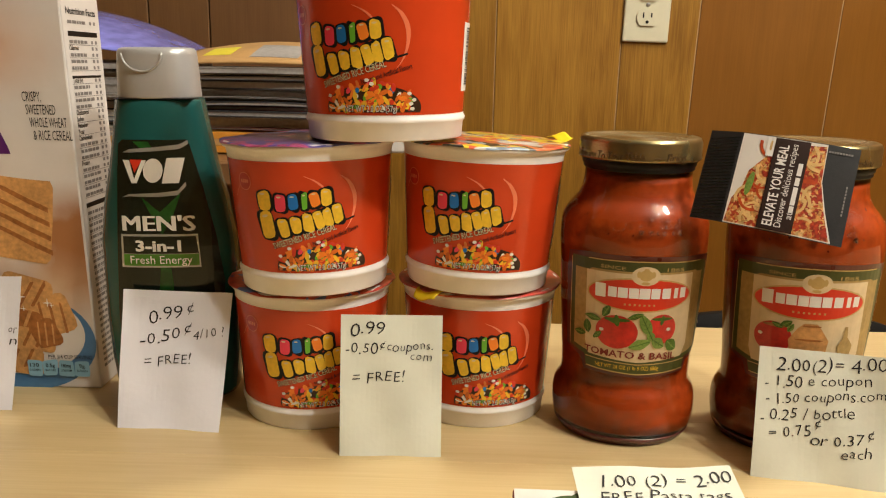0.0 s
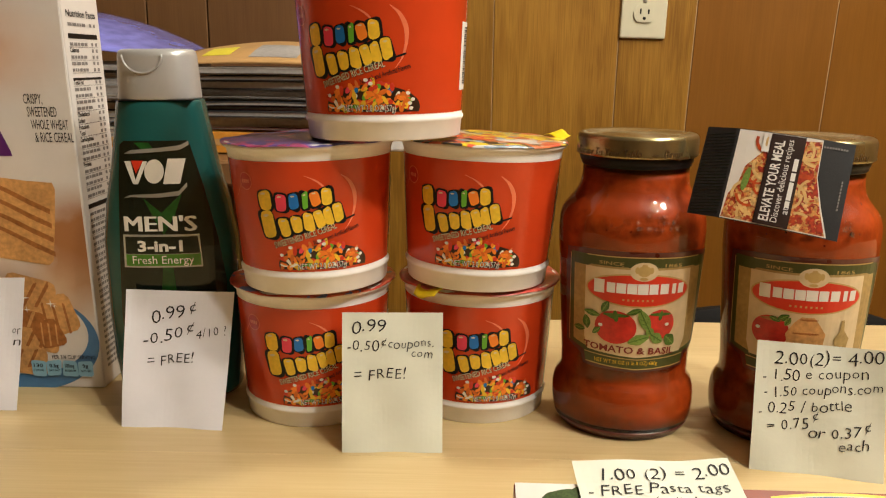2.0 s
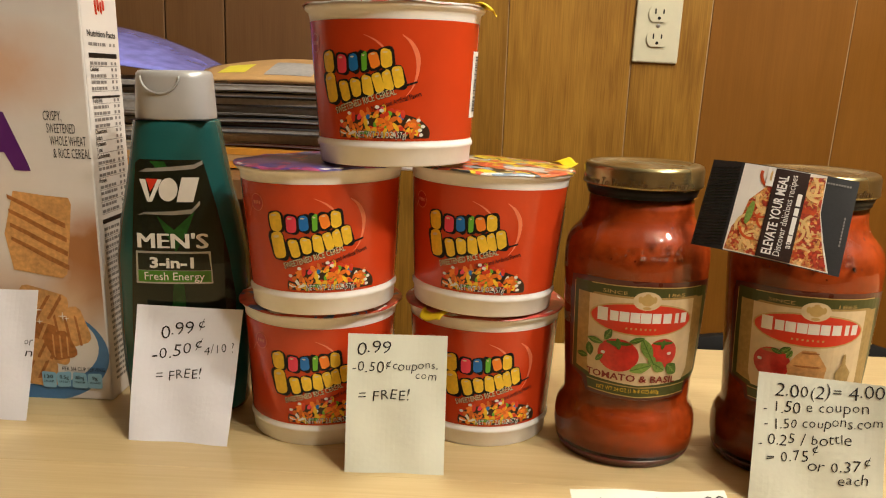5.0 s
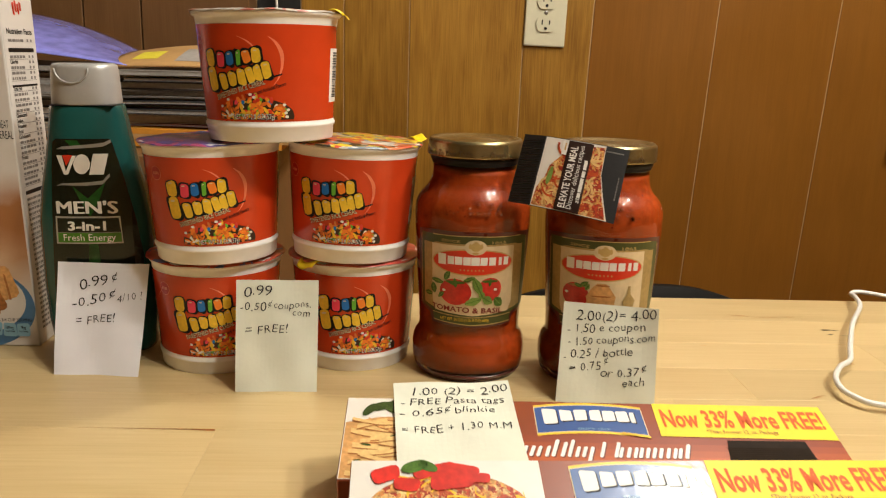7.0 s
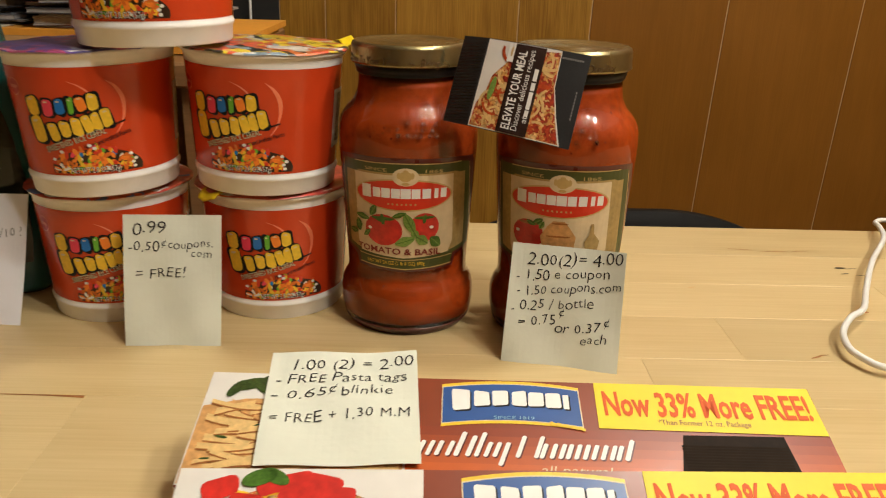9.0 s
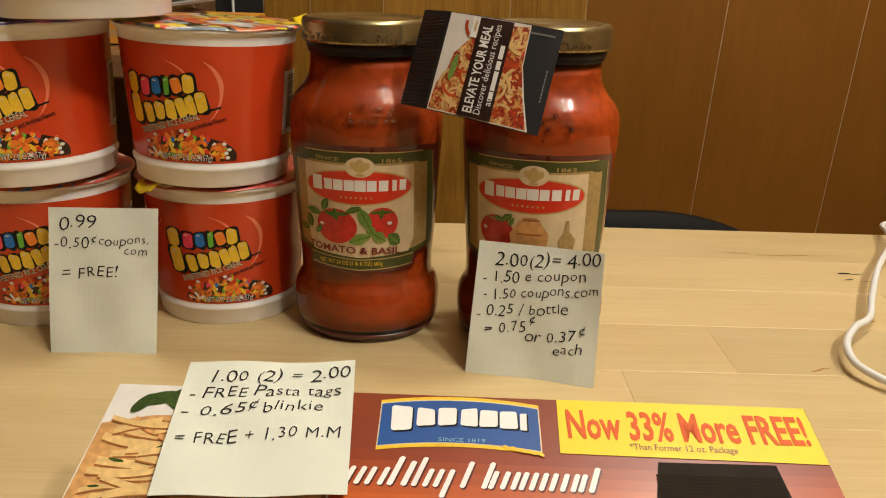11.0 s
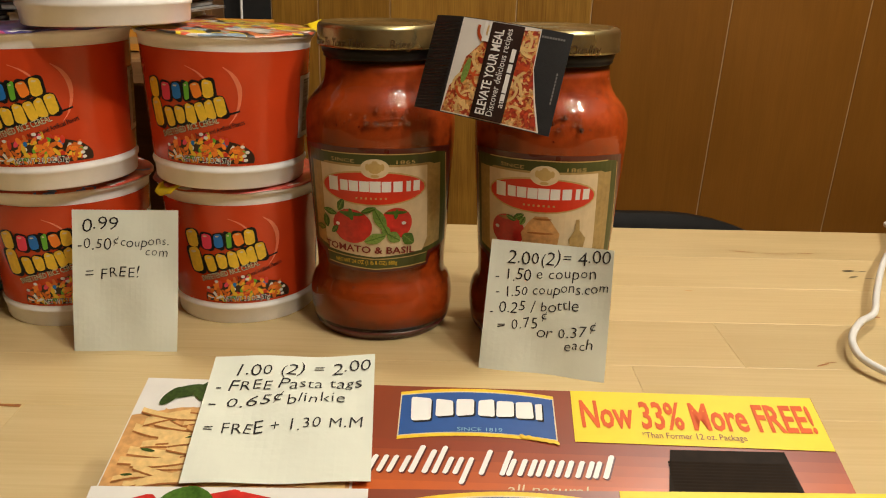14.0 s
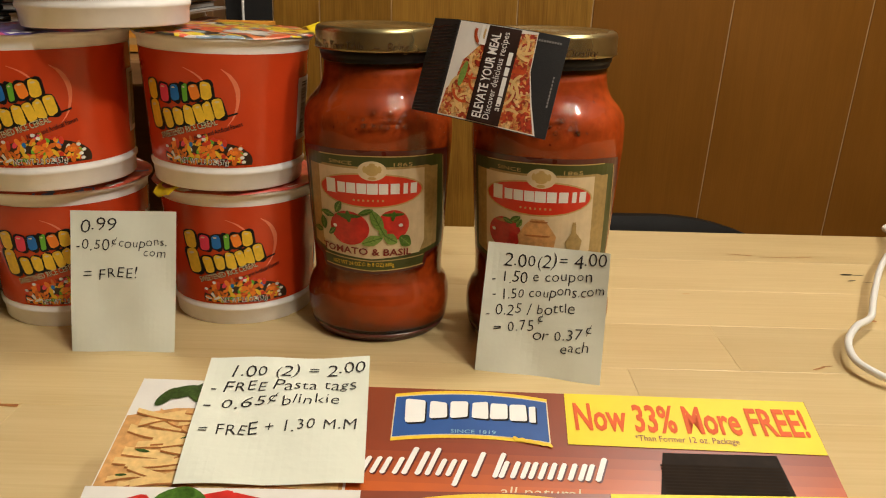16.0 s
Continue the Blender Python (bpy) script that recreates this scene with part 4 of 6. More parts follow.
# ---- printed art on the jars ----
def jar_art(j, lid, second):
    body = [o for o in j.children if o.name.startswith("jar_body")][0]
    S = jar_surface

    def at(px, py):
        v = 0.1276 - py * 0.000132
        return 0.0455 * (math.asin(max(-0.985, min(0.985, (px - 393) / 334 * 0.0462 / jar_radius(v)))) - radians(4)), v

    def wrap(*a, **k):
        return poly(*a, vstep=0.005, **k)

    def shape(pts):
        return [at(*p) for p in pts]

    def oval(px, py, a, b, turn=0.0, n=30):
        u, v = at(px, py)
        return ellipse(u, v, a * 0.000137, b * 0.000132, n, radians(turn))

    label = part("label", wrap(S, shape([(112, 60), (180, 48), (420, 45), (650, 50), (706, 62), (712, 160), (700, 520), (640, 560), (630, 608), (420, 622), (200, 612), (185, 560), (125, 520), (108, 160)]), 0.0004), BURGUNDY, body, "printed paper label in green, cream and red")
    art = [
        ("label_border", [(128, 75), (195, 75), (420, 70), (660, 75), (692, 85), (688, 520), (630, 540), (622, 592), (420, 606), (210, 592), (200, 540), (140, 515)], GREEN_LABEL, 0.0005),
        ("label_edge", [(143, 128), (200, 128), (210, 118), (640, 118), (655, 128), (676, 128), (670, 505), (615, 522), (215, 522), (155, 500)], TAN, 0.0006),
        ("label_centre", [(190, 128), (630, 128), (628, 470), (610, 528), (420, 548), (215, 530), (200, 470)], CREAM, 0.0007),
        ("label_foot", [(205, 548), (420, 560), (622, 546), (620, 590), (420, 604), (212, 590)], GREEN_LABEL, 0.00075),
    ]
    for n, pts, m, lift in art:
        part(n, wrap(S, shape(pts), lift), m, label)
    for pts in ([(195, 75), (420, 70), (660, 75)], [(205, 545), (420, 558), (625, 545)], [(212, 592), (420, 606), (622, 592)], [(128, 85), (140, 515)], [(692, 90), (688, 520)]):
        P, lines = [at(*p) for p in pts], bmesh.new()
        for (u0, v0), (u1, v1) in zip(P, P[1:]):
            du, dv = u1 - u0, v1 - v0
            L = math.hypot(du, dv)
            nu, nv = -dv / L * 0.0003, du / L * 0.0003
            wrap(S, [(u0 - nu, v0 - nv), (u1 - nu, v1 - nv), (u1 + nu, v1 + nv), (u0 + nu, v0 + nv)], 0.00085, bm=lines)
        part("gold_line", lines, GOLD_LINE, label)
    part("logo_edge", wrap(S, oval(417, 225, 248, 80), 0.0008), GOLD_LINE, label)
    part("logo_oval", wrap(S, oval(417, 225, 240, 73), 0.0009), LOGO_RED, label)
    logo = bmesh.new()
    for k, (px, w, h) in enumerate(((250, 44, 74), (298, 34, 54), (340, 38, 54), (385, 38, 54), (430, 42, 56), (475, 36, 54), (520, 36, 54), (560, 18, 54), (590, 28, 54))):
        u, v = at(px, 216)
        W, H = w * 0.000137, h * 0.000132
        wrap(S, rect(u - W * 0.56, v - H * 0.44 if k else v - H * 0.40, u + W * 0.56, v + H * 0.44 if k else v + H * 0.46), 0.001, bm=logo)
    part("logo_block", logo, WHITE, label)
    part("emblem", wrap(S, oval(430, 135, 62, 44), 0.00095), CREAM, label)
    crest = bmesh.new()
    for px, py, a, b in ((430, 132, 30, 26), (430, 168, 18, 7), (400, 128, 9, 16), (460, 128, 9, 16), (430, 106, 12, 6)):
        wrap(S, oval(px, py, a, b, 0, 14), 0.00105, bm=crest)
    part("crest", crest, GOLD_LINE, label)
    part("since_lettering", letters(S, "SINCE", *at(245, 110), 0.0030, 0.0009, radians(-1), 0, 0, 0.0150), GOLD_LINE, label)
    part("year_lettering", letters(S, "1865", *at(515, 114), 0.0030, 0.0009, radians(-1), 0, 0, 0.0115), GOLD_LINE, label)
    bars = bmesh.new()
    for k in range(7):
        u, v = at(352 + 20 * k, 270)
        wrap(S, rect(u - 0.0006, v - 0.0006, u + 0.0006, v + 0.0006), 0.001, bm=bars)
    part("logo_subline", bars, GOLD_LINE, label)
    if not second:
        for px, py, a, b in ((325, 405, 98, 80), (512, 385, 74, 72)):
            part("tomato_picture", wrap(S, oval(px, py, a, b), 0.001), TOMATO, label)
        leaves = [(280, 310, 30, 20, 60), (228, 350, 42, 16, -8), (208, 398, 22, 34, 10), (180, 436, 34, 16, 0), (400, 324, 36, 14, 20), (556, 462, 36, 30, -40), (250, 430, 26, 14, 40)]
        light = [(446, 365, 26, 62, 28), (425, 458, 52, 26, 18), (500, 450, 36, 28, -30), (470, 418, 20, 26, 30)]
        stems = [(325, 346, 60, 9, 0), (325, 350, 12, 28, 10), (300, 352, 30, 6, -25), (512, 335, 52, 8, 0), (512, 342, 9, 24, -10)]
    else:
        part("tomato_picture", wrap(S, oval(285, 400, 84, 74), 0.001), TOMATO, label)
        part("jug_picture", wrap(S, shape([(360, 480), (345, 400), (375, 345), (400, 318), (450, 318), (470, 345), (500, 395), (490, 480)]), 0.0011), TOAST, label)
        part("cruet_picture", wrap(S, shape([(545, 470), (535, 420), (556, 380), (560, 330), (572, 330), (575, 380), (598, 420), (590, 470)]), 0.0011), TAN, label)
        leaves = [(330, 330, 30, 16, 30), (300, 340, 26, 12, -20)]
        light = [(350, 345, 22, 14, 60)]
        stems = [(285, 342, 50, 8, 0), (430, 330, 40, 5, 0), (425, 395, 60, 5, 0)]
    for group, m, n in ((leaves, LEAF, "basil_leaf"), (light, LEAF_LIGHT, "basil_leaf"), (stems, LEAF if not second else TOAST_DARK, "stem")):
        for k, (px, py, a, b, turn) in enumerate(group):
            u, v = at(px, py)
            pts = ellipse(0, 0, a * 0.000137, b * 0.000132, 16)
            if n == "basil_leaf":
                pts = [(x, y * (1 - 0.35 * abs(x) / (a * 0.000137)) ) for x, y in pts]
            c, s = math.cos(radians(turn)), math.sin(radians(turn))
            leaf = part(n, wrap(S, [(u + x * c - y * s, v + x * s + y * c) for x, y in pts], 0.00115 + 0.00003 * k), m, label)
            if n == "basil_leaf":
                L, wide = max(a, b) * 0.000135, a >= b
                vein = bmesh.new()
                for x0, y0, x1, y1, w in ((-0.9, 0, 0.9, 0, 0.00028), (-0.4, 0, -0.1, 0.3, 0.00018), (0, 0, 0.3, 0.28, 0.00018), (-0.3, 0, 0.0, -0.3, 0.00018), (0.1, 0, 0.4, -0.26, 0.00018)):
                    P = [(x0 * L, y0 * L - w), (x1 * L, y1 * L - w), (x1 * L, y1 * L + w), (x0 * L, y0 * L + w)]
                    P = P if wide else [(-y, x) for x, y in P]
                    wrap(S, [(u + x * c - y * s, v + x * s + y * c) for x, y in P], 0.00118 + 0.00003 * k, bm=vein)
                part("leaf_vein", vein, LEAF_LIGHT if m == LEAF else LEAF, label)
    for px, py in ((265, 400), (540, 385)) if not second else ((240, 390),):
        part("tomato_shine", wrap(S, oval(px, py, 11, 8, 0, 12), 0.0013), WHITE, label)
    if not second:
        u0, v0 = at(203, 523)
        u1, v1 = at(578, 531)
        part("variety_lettering", letters(S, "TOMATO & BASIL", u0, v0, 0.0060, 0.0012, radians(-1), 0.02, 0, u1 - u0), MAROON, label, "dark red lettering")
    u0, v0 = at(250, 583)
    u1, v1 = at(512, 583)
    part("weight_lettering", letters(S, "NET WT 24 OZ (1 lb 8 OZ) 680g", u0, v0, 0.0036, 0.0012, 0, 0, 0, u1 - u0), YOLK, label)
    # raised moulding and flecks of herb in the sauce
    rnd = random.Random(4 + second)
    beads = bmesh.new()
    spots = [(-0.016 + 0.0042 * math.cos(t), 0.1395 + 0.0042 * math.sin(t), 0.0008) for t in np.linspace(0, 6.28, 9)]
    spots += [(rnd.uniform(-0.004, 0.022), 0.1395 + rnd.choice((-0.004, -0.0005, 0.003)) + rnd.uniform(-0.0006, 0.0006), rnd.uniform(0.0009, 0.0014)) for _ in range(30)]
    for u, v, r in spots:
        own = bmesh.new()
        bmesh.ops.create_icosphere(own, subdivisions=2, radius=r)
        p = S(u, v, 0)
        n = Vector((math.sin(u / 0.0455), -math.cos(u / 0.0455), 0.3)).normalized()
        for w in own.verts:
            w.co = p + w.co - 0.7 * n * w.co.dot(n)
        me = bpy.data.meshes.new("t")
        own.to_mesh(me)
        own.free()
        beads.from_mesh(me)
        bpy.data.meshes.remove(me)
    tagged(part("raised_moulding", beads, GLASS, body, "raised glass lettering", smooth=True), kind="stuff")
    flecks = bmesh.new()
    for _ in range(16):
        wrap(S, ellipse(rnd.uniform(-0.06, 0.06), rnd.choice((rnd.uniform(0.012, 0.04), rnd.uniform(0.127, 0.155))), rnd.uniform(0.0003, 0.0010), rnd.uniform(0.0003, 0.0007), 8, rnd.uniform(0, 3)), -0.0020, bm=flecks)
    tagged(part("herb_fleck", flecks, BURGUNDY, body), kind="stuff")
    foot = lathe([(0.0385, 0.0004), (0.0400, 0.0006), (0.0428, 0.0045), (0.0436, 0.0066), (0.0430, 0.0060)], 72, False, False)
    for w in foot.verts:
        w.co.y *= jar_depth(0)
    part("glass_foot", foot, BURGUNDY, body, "thick dark glass foot", smooth=True)

    def lid_surface(u, v, lift):
        r, a = 0.0366 + lift, u / 0.0366
        return Vector((r * math.sin(a), -r * math.cos(a), v))
    for k in range(0 if second else 2):
        base = 0.0366 * radians(-30 + 180 * k) if not second else 0.0366 * radians(60 + 180 * k)
        part("lid_lettering", letters(lid_surface, "Tuscany To Your Table", base - 0.030, 0.1755, 0.0072, 0.0003, 0, 0, 0.25, 0.046), LID_BROWN, lid, "dark brown italic lettering")
        part("lid_lettering", letters(lid_surface, "~  Bring", base + 0.022, 0.1755, 0.0072, 0.0003, 0, 0, 0.25, 0.02), LID_BROWN, lid, "dark brown italic lettering")
    if second:
        words = letters(lid_surface, "- Quality", 0.006, 0.1755, 0.0072, 0.0003, 0, 0, 0.25, 0.024)
        part("lid_lettering", words, LID_BROWN, lid, "dark brown italic lettering")


def hang_tag():
    t = thing("neck_tag", pose(0, 0, 0), "printed card neck tag with pasta picture on a jar", "hang tag")
    tl, tr, br, bl = (Vector(p) for p in ((0.1540, 0.4640, 0.9450), (0.2258, 0.4360, 0.9372), (0.2141, 0.4200, 0.8872), (0.1420, 0.4520, 0.8967)))
    n = (br - bl).cross(tl - bl).normalized()
    W, H = (br - bl).length, (tl - bl).length

    def f(u, v):
        return (bl * (1 - u) + br * u) * (1 - v) + (tl * (1 - u) + tr * u) * v + n * (0.003 * math.sin(math.pi * u) - 0.004 * max(0, 0.2 - u) / 0.2)

    def S(u, v, lift):
        return f(u / W, v / H) + n * lift
    card = part("card", sheet_solid(f, 24, 8, 0.0004), CHARCOAL, t, "charcoal ribbed card")
    ribs = bmesh.new()
    for k in range(26):
        y = k / 26 * (H - 0.004) + 0.0006
        poly(S, [(0.0008, y), (0.21 * W, y + 0.002), (0.21 * W, y + 0.0024), (0.0008, y + 0.0004)], 0.00035, bm=ribs)
    part("rib", ribs, LABEL_BLACK, card)
    part("plate_picture", poly(S, [(0.23 * W, 0.0004), (0.93 * W, 0.0004), (0.86 * W, 0.3 * H), (0.80 * W, 0.6 * H), (0.79 * W, H - 0.0004), (0.23 * W, H - 0.0004)], 0.0003), PASTA_WHITE, card)
    food = [(0.235 * W, 0.001), (0.915 * W, 0.001), (0.85 * W, 0.3 * H), (0.795 * W, 0.6 * H), (0.785 * W, 0.97 * H), (0.47 * W, 0.92 * H), (0.40 * W, 0.75 * H), (0.32 * W, 0.6 * H), (0.30 * W, 0.42 * H), (0.25 * W, 0.28 * H)]
    part("pasta_picture", poly(S, food, 0.0004), FOOD, card)
    rnd = random.Random(3)
    bms = [bmesh.new(), bmesh.new()]
    for k in range(60):
        u, v = rnd.uniform(0.30, 0.80) * W, rnd.uniform(0.04, 0.95) * H
        if u < 0.45 * W and v > 0.6 * H:
            continue
        r, a0 = rnd.uniform(0.004, 0.009), rnd.uniform(0, 6.28)
        pts = [(u + r * math.cos(a0 + t), v + r * math.sin(a0 + t)) for t in np.linspace(0, 1.8, 7)]
        pts = [p for p in pts if 0.25 * W < p[0] < 0.80 * W and 0.02 * H < p[1] < 0.97 * H]
        if len(pts) < 4:
            continue
        inner = [(p[0] + (u - p[0]) * 0.2, p[1] + (v - p[1]) * 0.2) for p in pts[::-1]]
        poly(S, pts + inner, 0.0005 + 0.000004 * k, bm=bms[k % 3 == 0])
    tagged(part("spaghetti_strand", bms[0], PASTA, card), kind="stuff")
    tagged(part("sauce_patch", bms[1], PASTA_RED, card), kind="stuff")
    part("basil_leaf", poly(S, ellipse(0.345 * W, 0.46 * H, 0.0018, 0.0068, 18, radians(-6)), 0.0008), LEAF_LIGHT, card)
    fork = bmesh.new()
    for k in range(3):
        poly(S, rect((0.40 + 0.035 * k) * W, 0.80 * H, (0.42 + 0.035 * k) * W, 0.98 * H), 0.0008, bm=fork)
    poly(S, rect(0.40 * W, 0.78 * H, 0.51 * W, 0.84 * H), 0.0009, bm=fork)
    part("fork_picture", fork, WHITE, card)
    part("text_band", poly(S, rect(0.450 * W, 0.015 * H, 0.680 * W, 0.985 * H), 0.00095), BAND_BROWN, card, "dark translucent band")
    up = radians(90)
    words = letters(S, "ELEVATE YOUR MEAL", 0.545 * W, 0.06 * H, 0.0072, 0.0011, up, 0.02, 0, 0.86 * H)
    letters(S, "Discover delicious recipes", 0.603 * W, 0.06 * H, 0.0052, 0.0011, up, 0, 0, 0.88 * H, bm=words)
    letters(S, "at", 0.660 * W, 0.16 * H, 0.0052, 0.0011, up, 0, 0, bm=words)
    for a, b in ((0.23, 0.30), (0.31, 0.50), (0.515, 0.60), (0.62, 0.75)):
        poly(S, rect(0.630 * W, a * H, 0.660 * W, b * H), 0.0011, bm=words)
    part("white_lettering", words, WHITE, card)
    fine = bmesh.new()
    for k in range(9):
        poly(S, rect(0.955 * W, (0.30 + 0.035 * k) * H, 0.965 * W, (0.325 + 0.035 * k) * H), 0.0005, bm=fine)
        poly(S, rect((0.80 + 0.018 * k) * W, 0.915 * H, (0.813 + 0.018 * k) * W, 0.935 * H), 0.0005, bm=fine)
    part("fine_print", fine, GREY_TEXT, card)


# ---- shampoo bottle art ----
def bottle_art(b, cap, body):
    q = 2.6

    def S(u, v, lift):
        w, d = bottle_width(body, max(0.0, min(0.2005, v)))
        k = min(0.97, abs(u) / w)
        return Vector((u, -d * (1 - k ** q) ** (1 / q) - lift, v))

    def at(px, py):
        return (px - 281 - (py - 240) * 0.085) * 0.000365, 0.201 - (py - 180) * 0.000366

    def wrap(*a, **k):
        return poly(*a, vstep=0.006, **k)

    def shape(pts):
        return [at(*p) for p in pts]
    label = part("label", wrap(S, shape([(226, 246), (335, 246), (341, 254), (366, 330), (392, 420), (408, 500), (412, 620), (410, 660), (232, 660), (222, 560), (219, 420), (217, 300), (218, 253)]), 0.0004), LABEL_BLACK, [o for o in b.children if o.name.startswith("bottle_body")][0], "black and green printed label")
    glow = mat("deep_green_label", (0.012, 0.075, 0.012), 0.25, vary=0.4, scale=60, coat=0.3)
    for pts in ([(262, 345), (295, 372), (330, 338), (318, 378), (300, 412), (284, 385)], [(300, 410), (306, 410), (322, 500), (330, 640), (290, 640), (298, 500)], [(246, 249), (272, 249), (280, 260), (262, 264)]):
        part("green_glow", wrap(S, shape(pts), 0.0005), glow, label)
    foil = bmesh.new()
    for y0 in (0, 80):
        s = 1 if y0 == 0 else -1
        a = [(227, 268 + y0 * 0.98), (240, 262 + y0 * 0.98 if s > 0 else 340), (290, 258 + y0), (325, 254 + y0), (338, 247 + y0 * 0.9)]
        bq = [(339, 254 + y0 * 0.9), (325, 262 + y0), (290, 265 + y0), (240, 268 + y0 * 0.95)]
        wrap(S, shape(a + bq), 0.0006, bm=foil)
    part("foil_swoosh", foil, SILVER, label)
    logo = bmesh.new()
    for pts in ([(228, 281), (240, 281), (250, 316), (245, 321)], [(248, 318), (262, 281), (270, 281), (254, 321), (246, 321)]):
        wrap(S, shape(pts), 0.0007, bm=logo)
    wrap(S, shape([(282 + 17 * math.cos(t), 299 + 21 * math.sin(t)) for t in np.linspace(0, 6.0, 22)]), 0.0007, bm=logo)
    wrap(S, shape([(305, 277), (335, 277), (331, 300), (327, 321), (298, 321), (301, 300)]), 0.0007, bm=logo)
    part("logo_block", logo, WHITE, label)
    part("logo_triangle", wrap(S, shape([(241, 280), (263, 280), (250, 303)]), 0.00075), LOGO_RED, label)
    (u0, v0), (u1, _) = at(229, 405), at(358, 405)
    name = bmesh.new()
    for k in range(4):
        letters(S, "MEN'S", u0 + 0.0004 * k, v0, 0.0142, 0.0007 + 0.00002 * k, 0, 0.0, 0, u1 - u0 - 0.0012, bm=name)
    part("name_lettering", name, WHITE, label, "bold white lettering")
    part("silver_frame", wrap(S, shape([(226, 411), (361, 411), (369, 471), (229, 471)]), 0.0006), SILVER, label)
    part("dark_field", wrap(S, shape([(230, 415), (358, 415), (364, 446), (232, 446)]), 0.0007), LABEL_BLACK, label)
    part("green_field", wrap(S, shape([(232, 447), (364, 447), (366, 468), (233, 468)]), 0.0007), LABEL_GREEN, label)
    (u0, v0), (u1, _) = at(254, 441), at(334, 441)
    words = letters(S, "3-in-1", u0, v0, 0.0098, 0.0008, 0, 0.035, 0, u1 - u0)
    (u0, v0), (u1, _) = at(245, 464), at(354, 464)
    letters(S, "Fresh Energy", u0, v0, 0.0076, 0.0008, 0, 0.0, 0, u1 - u0, bm=words)
    part("white_lettering", words, WHITE, label)
    # thumb notch and lid seam of the cap
    notch = bmesh.new()
    rings = []
    for a in np.linspace(0, math.pi, 17):
        c, s = math.cos(a), math.sin(a)
        rings.append([Vector((-0.004 + (0.0115 + k) * c, -0.0196 - 0.0004 * dy - 0.0006 * s, 0.2300 - (0.0105 + k) * s)) for k, dy in ((0, 0), (0.0004, 2.2), (0.0012, 2.2), (0.0016, 0))])
    loft(rings, True, True, notch)
    bmesh.ops.recalc_face_normals(notch, faces=notch.faces[:])
    part("thumb_notch", notch, CAP_SILVER, cap, smooth=True)
    part("cap_seam", block(-0.0245, -0.0205, 0.2018, 0.0245, 0.0, 0.2022), BLACK, cap)


# ---- cereal carton art ----
def carton_art(b):
    body = [o for o in b.children if o.name.startswith("carton")][0]

    def F(u, v, lift):  # front: u from the right-hand edge, v height
        return Vector((u, -lift, v))

    def R(u, v, lift):  # side
        return Vector((lift, u, v))
    ft = part("front_print", poly(F, rect(-0.194, 0.001, -0.0012, 0.291), 0.0003, 0.05), CARTON_PRINT, body, "white front with cereal picture")
    part("bowl_picture", poly(F, [p for p in ellipse(-0.052, 0.034, 0.052, 0.036, 44) if p[0] > -0.19], 0.0006), BOWL_BLUE, ft)
    part("milk_picture", poly(F, ellipse(-0.054, 0.040, 0.047, 0.030, 40), 0.0007), BOX_WHITE, ft)
    part("cereal_square", poly(F, [(-0.057, 0.150), (-0.035, 0.1475), (-0.019, 0.1465), (-0.0175, 0.142), (-0.0205, 0.118), (-0.0245, 0.093), (-0.028, 0.0895), (-0.045, 0.092), (-0.062, 0.0945), (-0.066, 0.12)], 0.0006), TOAST, ft)
    grill = bmesh.new()
    for k in range(4):
        y = 0.1475 - 0.0098 * k
        poly(F, [(-0.0615, y), (-0.050, y - 0.0052), (-0.036, y - 0.0125), (-0.0225, y - 0.019), (-0.0228, y - 0.0225), (-0.037, y - 0.0158), (-0.050, y - 0.0085), (-0.0615, y - 0.0028)], 0.0007, bm=grill)
    part("grill_mark", grill, TOAST_DARK, ft)
    rnd = random.Random(2)
    for k, (x, z, w, h, a) in enumerate(((-0.075, 0.058, 0.035, 0.024, 10), (-0.045, 0.068, 0.036, 0.026, -12), (-0.028, 0.052, 0.030, 0.026, 28), (-0.055, 0.050, 0.036, 0.016, -6), (-0.075, 0.038, 0.034, 0.022, 15), (-0.048, 0.036, 0.038, 0.016, -10), (-0.034, 0.040, 0.02, 0.02, 20), (-0.058, 0.022, 0.04, 0.02, -8))):
        part("cereal_square", poly(F, chunk(x, z, w, h, radians(a), k, 0.2), 0.0008 + 0.00006 * k), TOAST if k % 3 else TOAST_DARK, ft)
        marks = bmesh.new()
        for i in range(3):
            poly(F, chunk(x - w * 0.25 + w * 0.25 * i, z, w * 0.06, h * 0.8, radians(a - 20), k + i), 0.00083 + 0.00006 * k, bm=marks)
        part("grill_mark", marks, TOAST_DARK if k % 3 else TOAST, ft)
    sp = bmesh.new()
    for x, z, r in ((-0.0485, 0.0665, 0.0045), (-0.047, 0.058, 0.0025), (-0.030, 0.0625, 0.0035), (-0.0275, 0.061, 0.002), (-0.054, 0.048, 0.002)):
        poly(F, [(x + (r if k % 2 == 0 else r * 0.18) * math.cos(k * math.pi / 4), z + (r if k % 2 == 0 else r * 0.18) * math.sin(k * math.pi / 4)) for k in range(8)], 0.0022, bm=sp)
    part("sparkle", sp, WHITE, ft)
    for k, word in enumerate(("CRISPY,", "SWEETENED", "WHOLE WHEAT", "& RICE CEREAL")):
        part("lettering", letters(F, word, -0.0310 + 0.0016 * k, 0.1985 - 0.0083 * k, 0.0092, 0.0005, 0, 0.0, 0, (0.0125, 0.0195, 0.0245, 0.0255)[k]), BLACK, ft, "narrow black lettering")
    part("logo_block", poly(F, [(-0.075, 0.205), (-0.058, 0.203), (-0.044, 0.168), (-0.043, 0.164), (-0.054, 0.164), (-0.060, 0.176), (-0.075, 0.176)], 0.0006), PURPLE, ft)
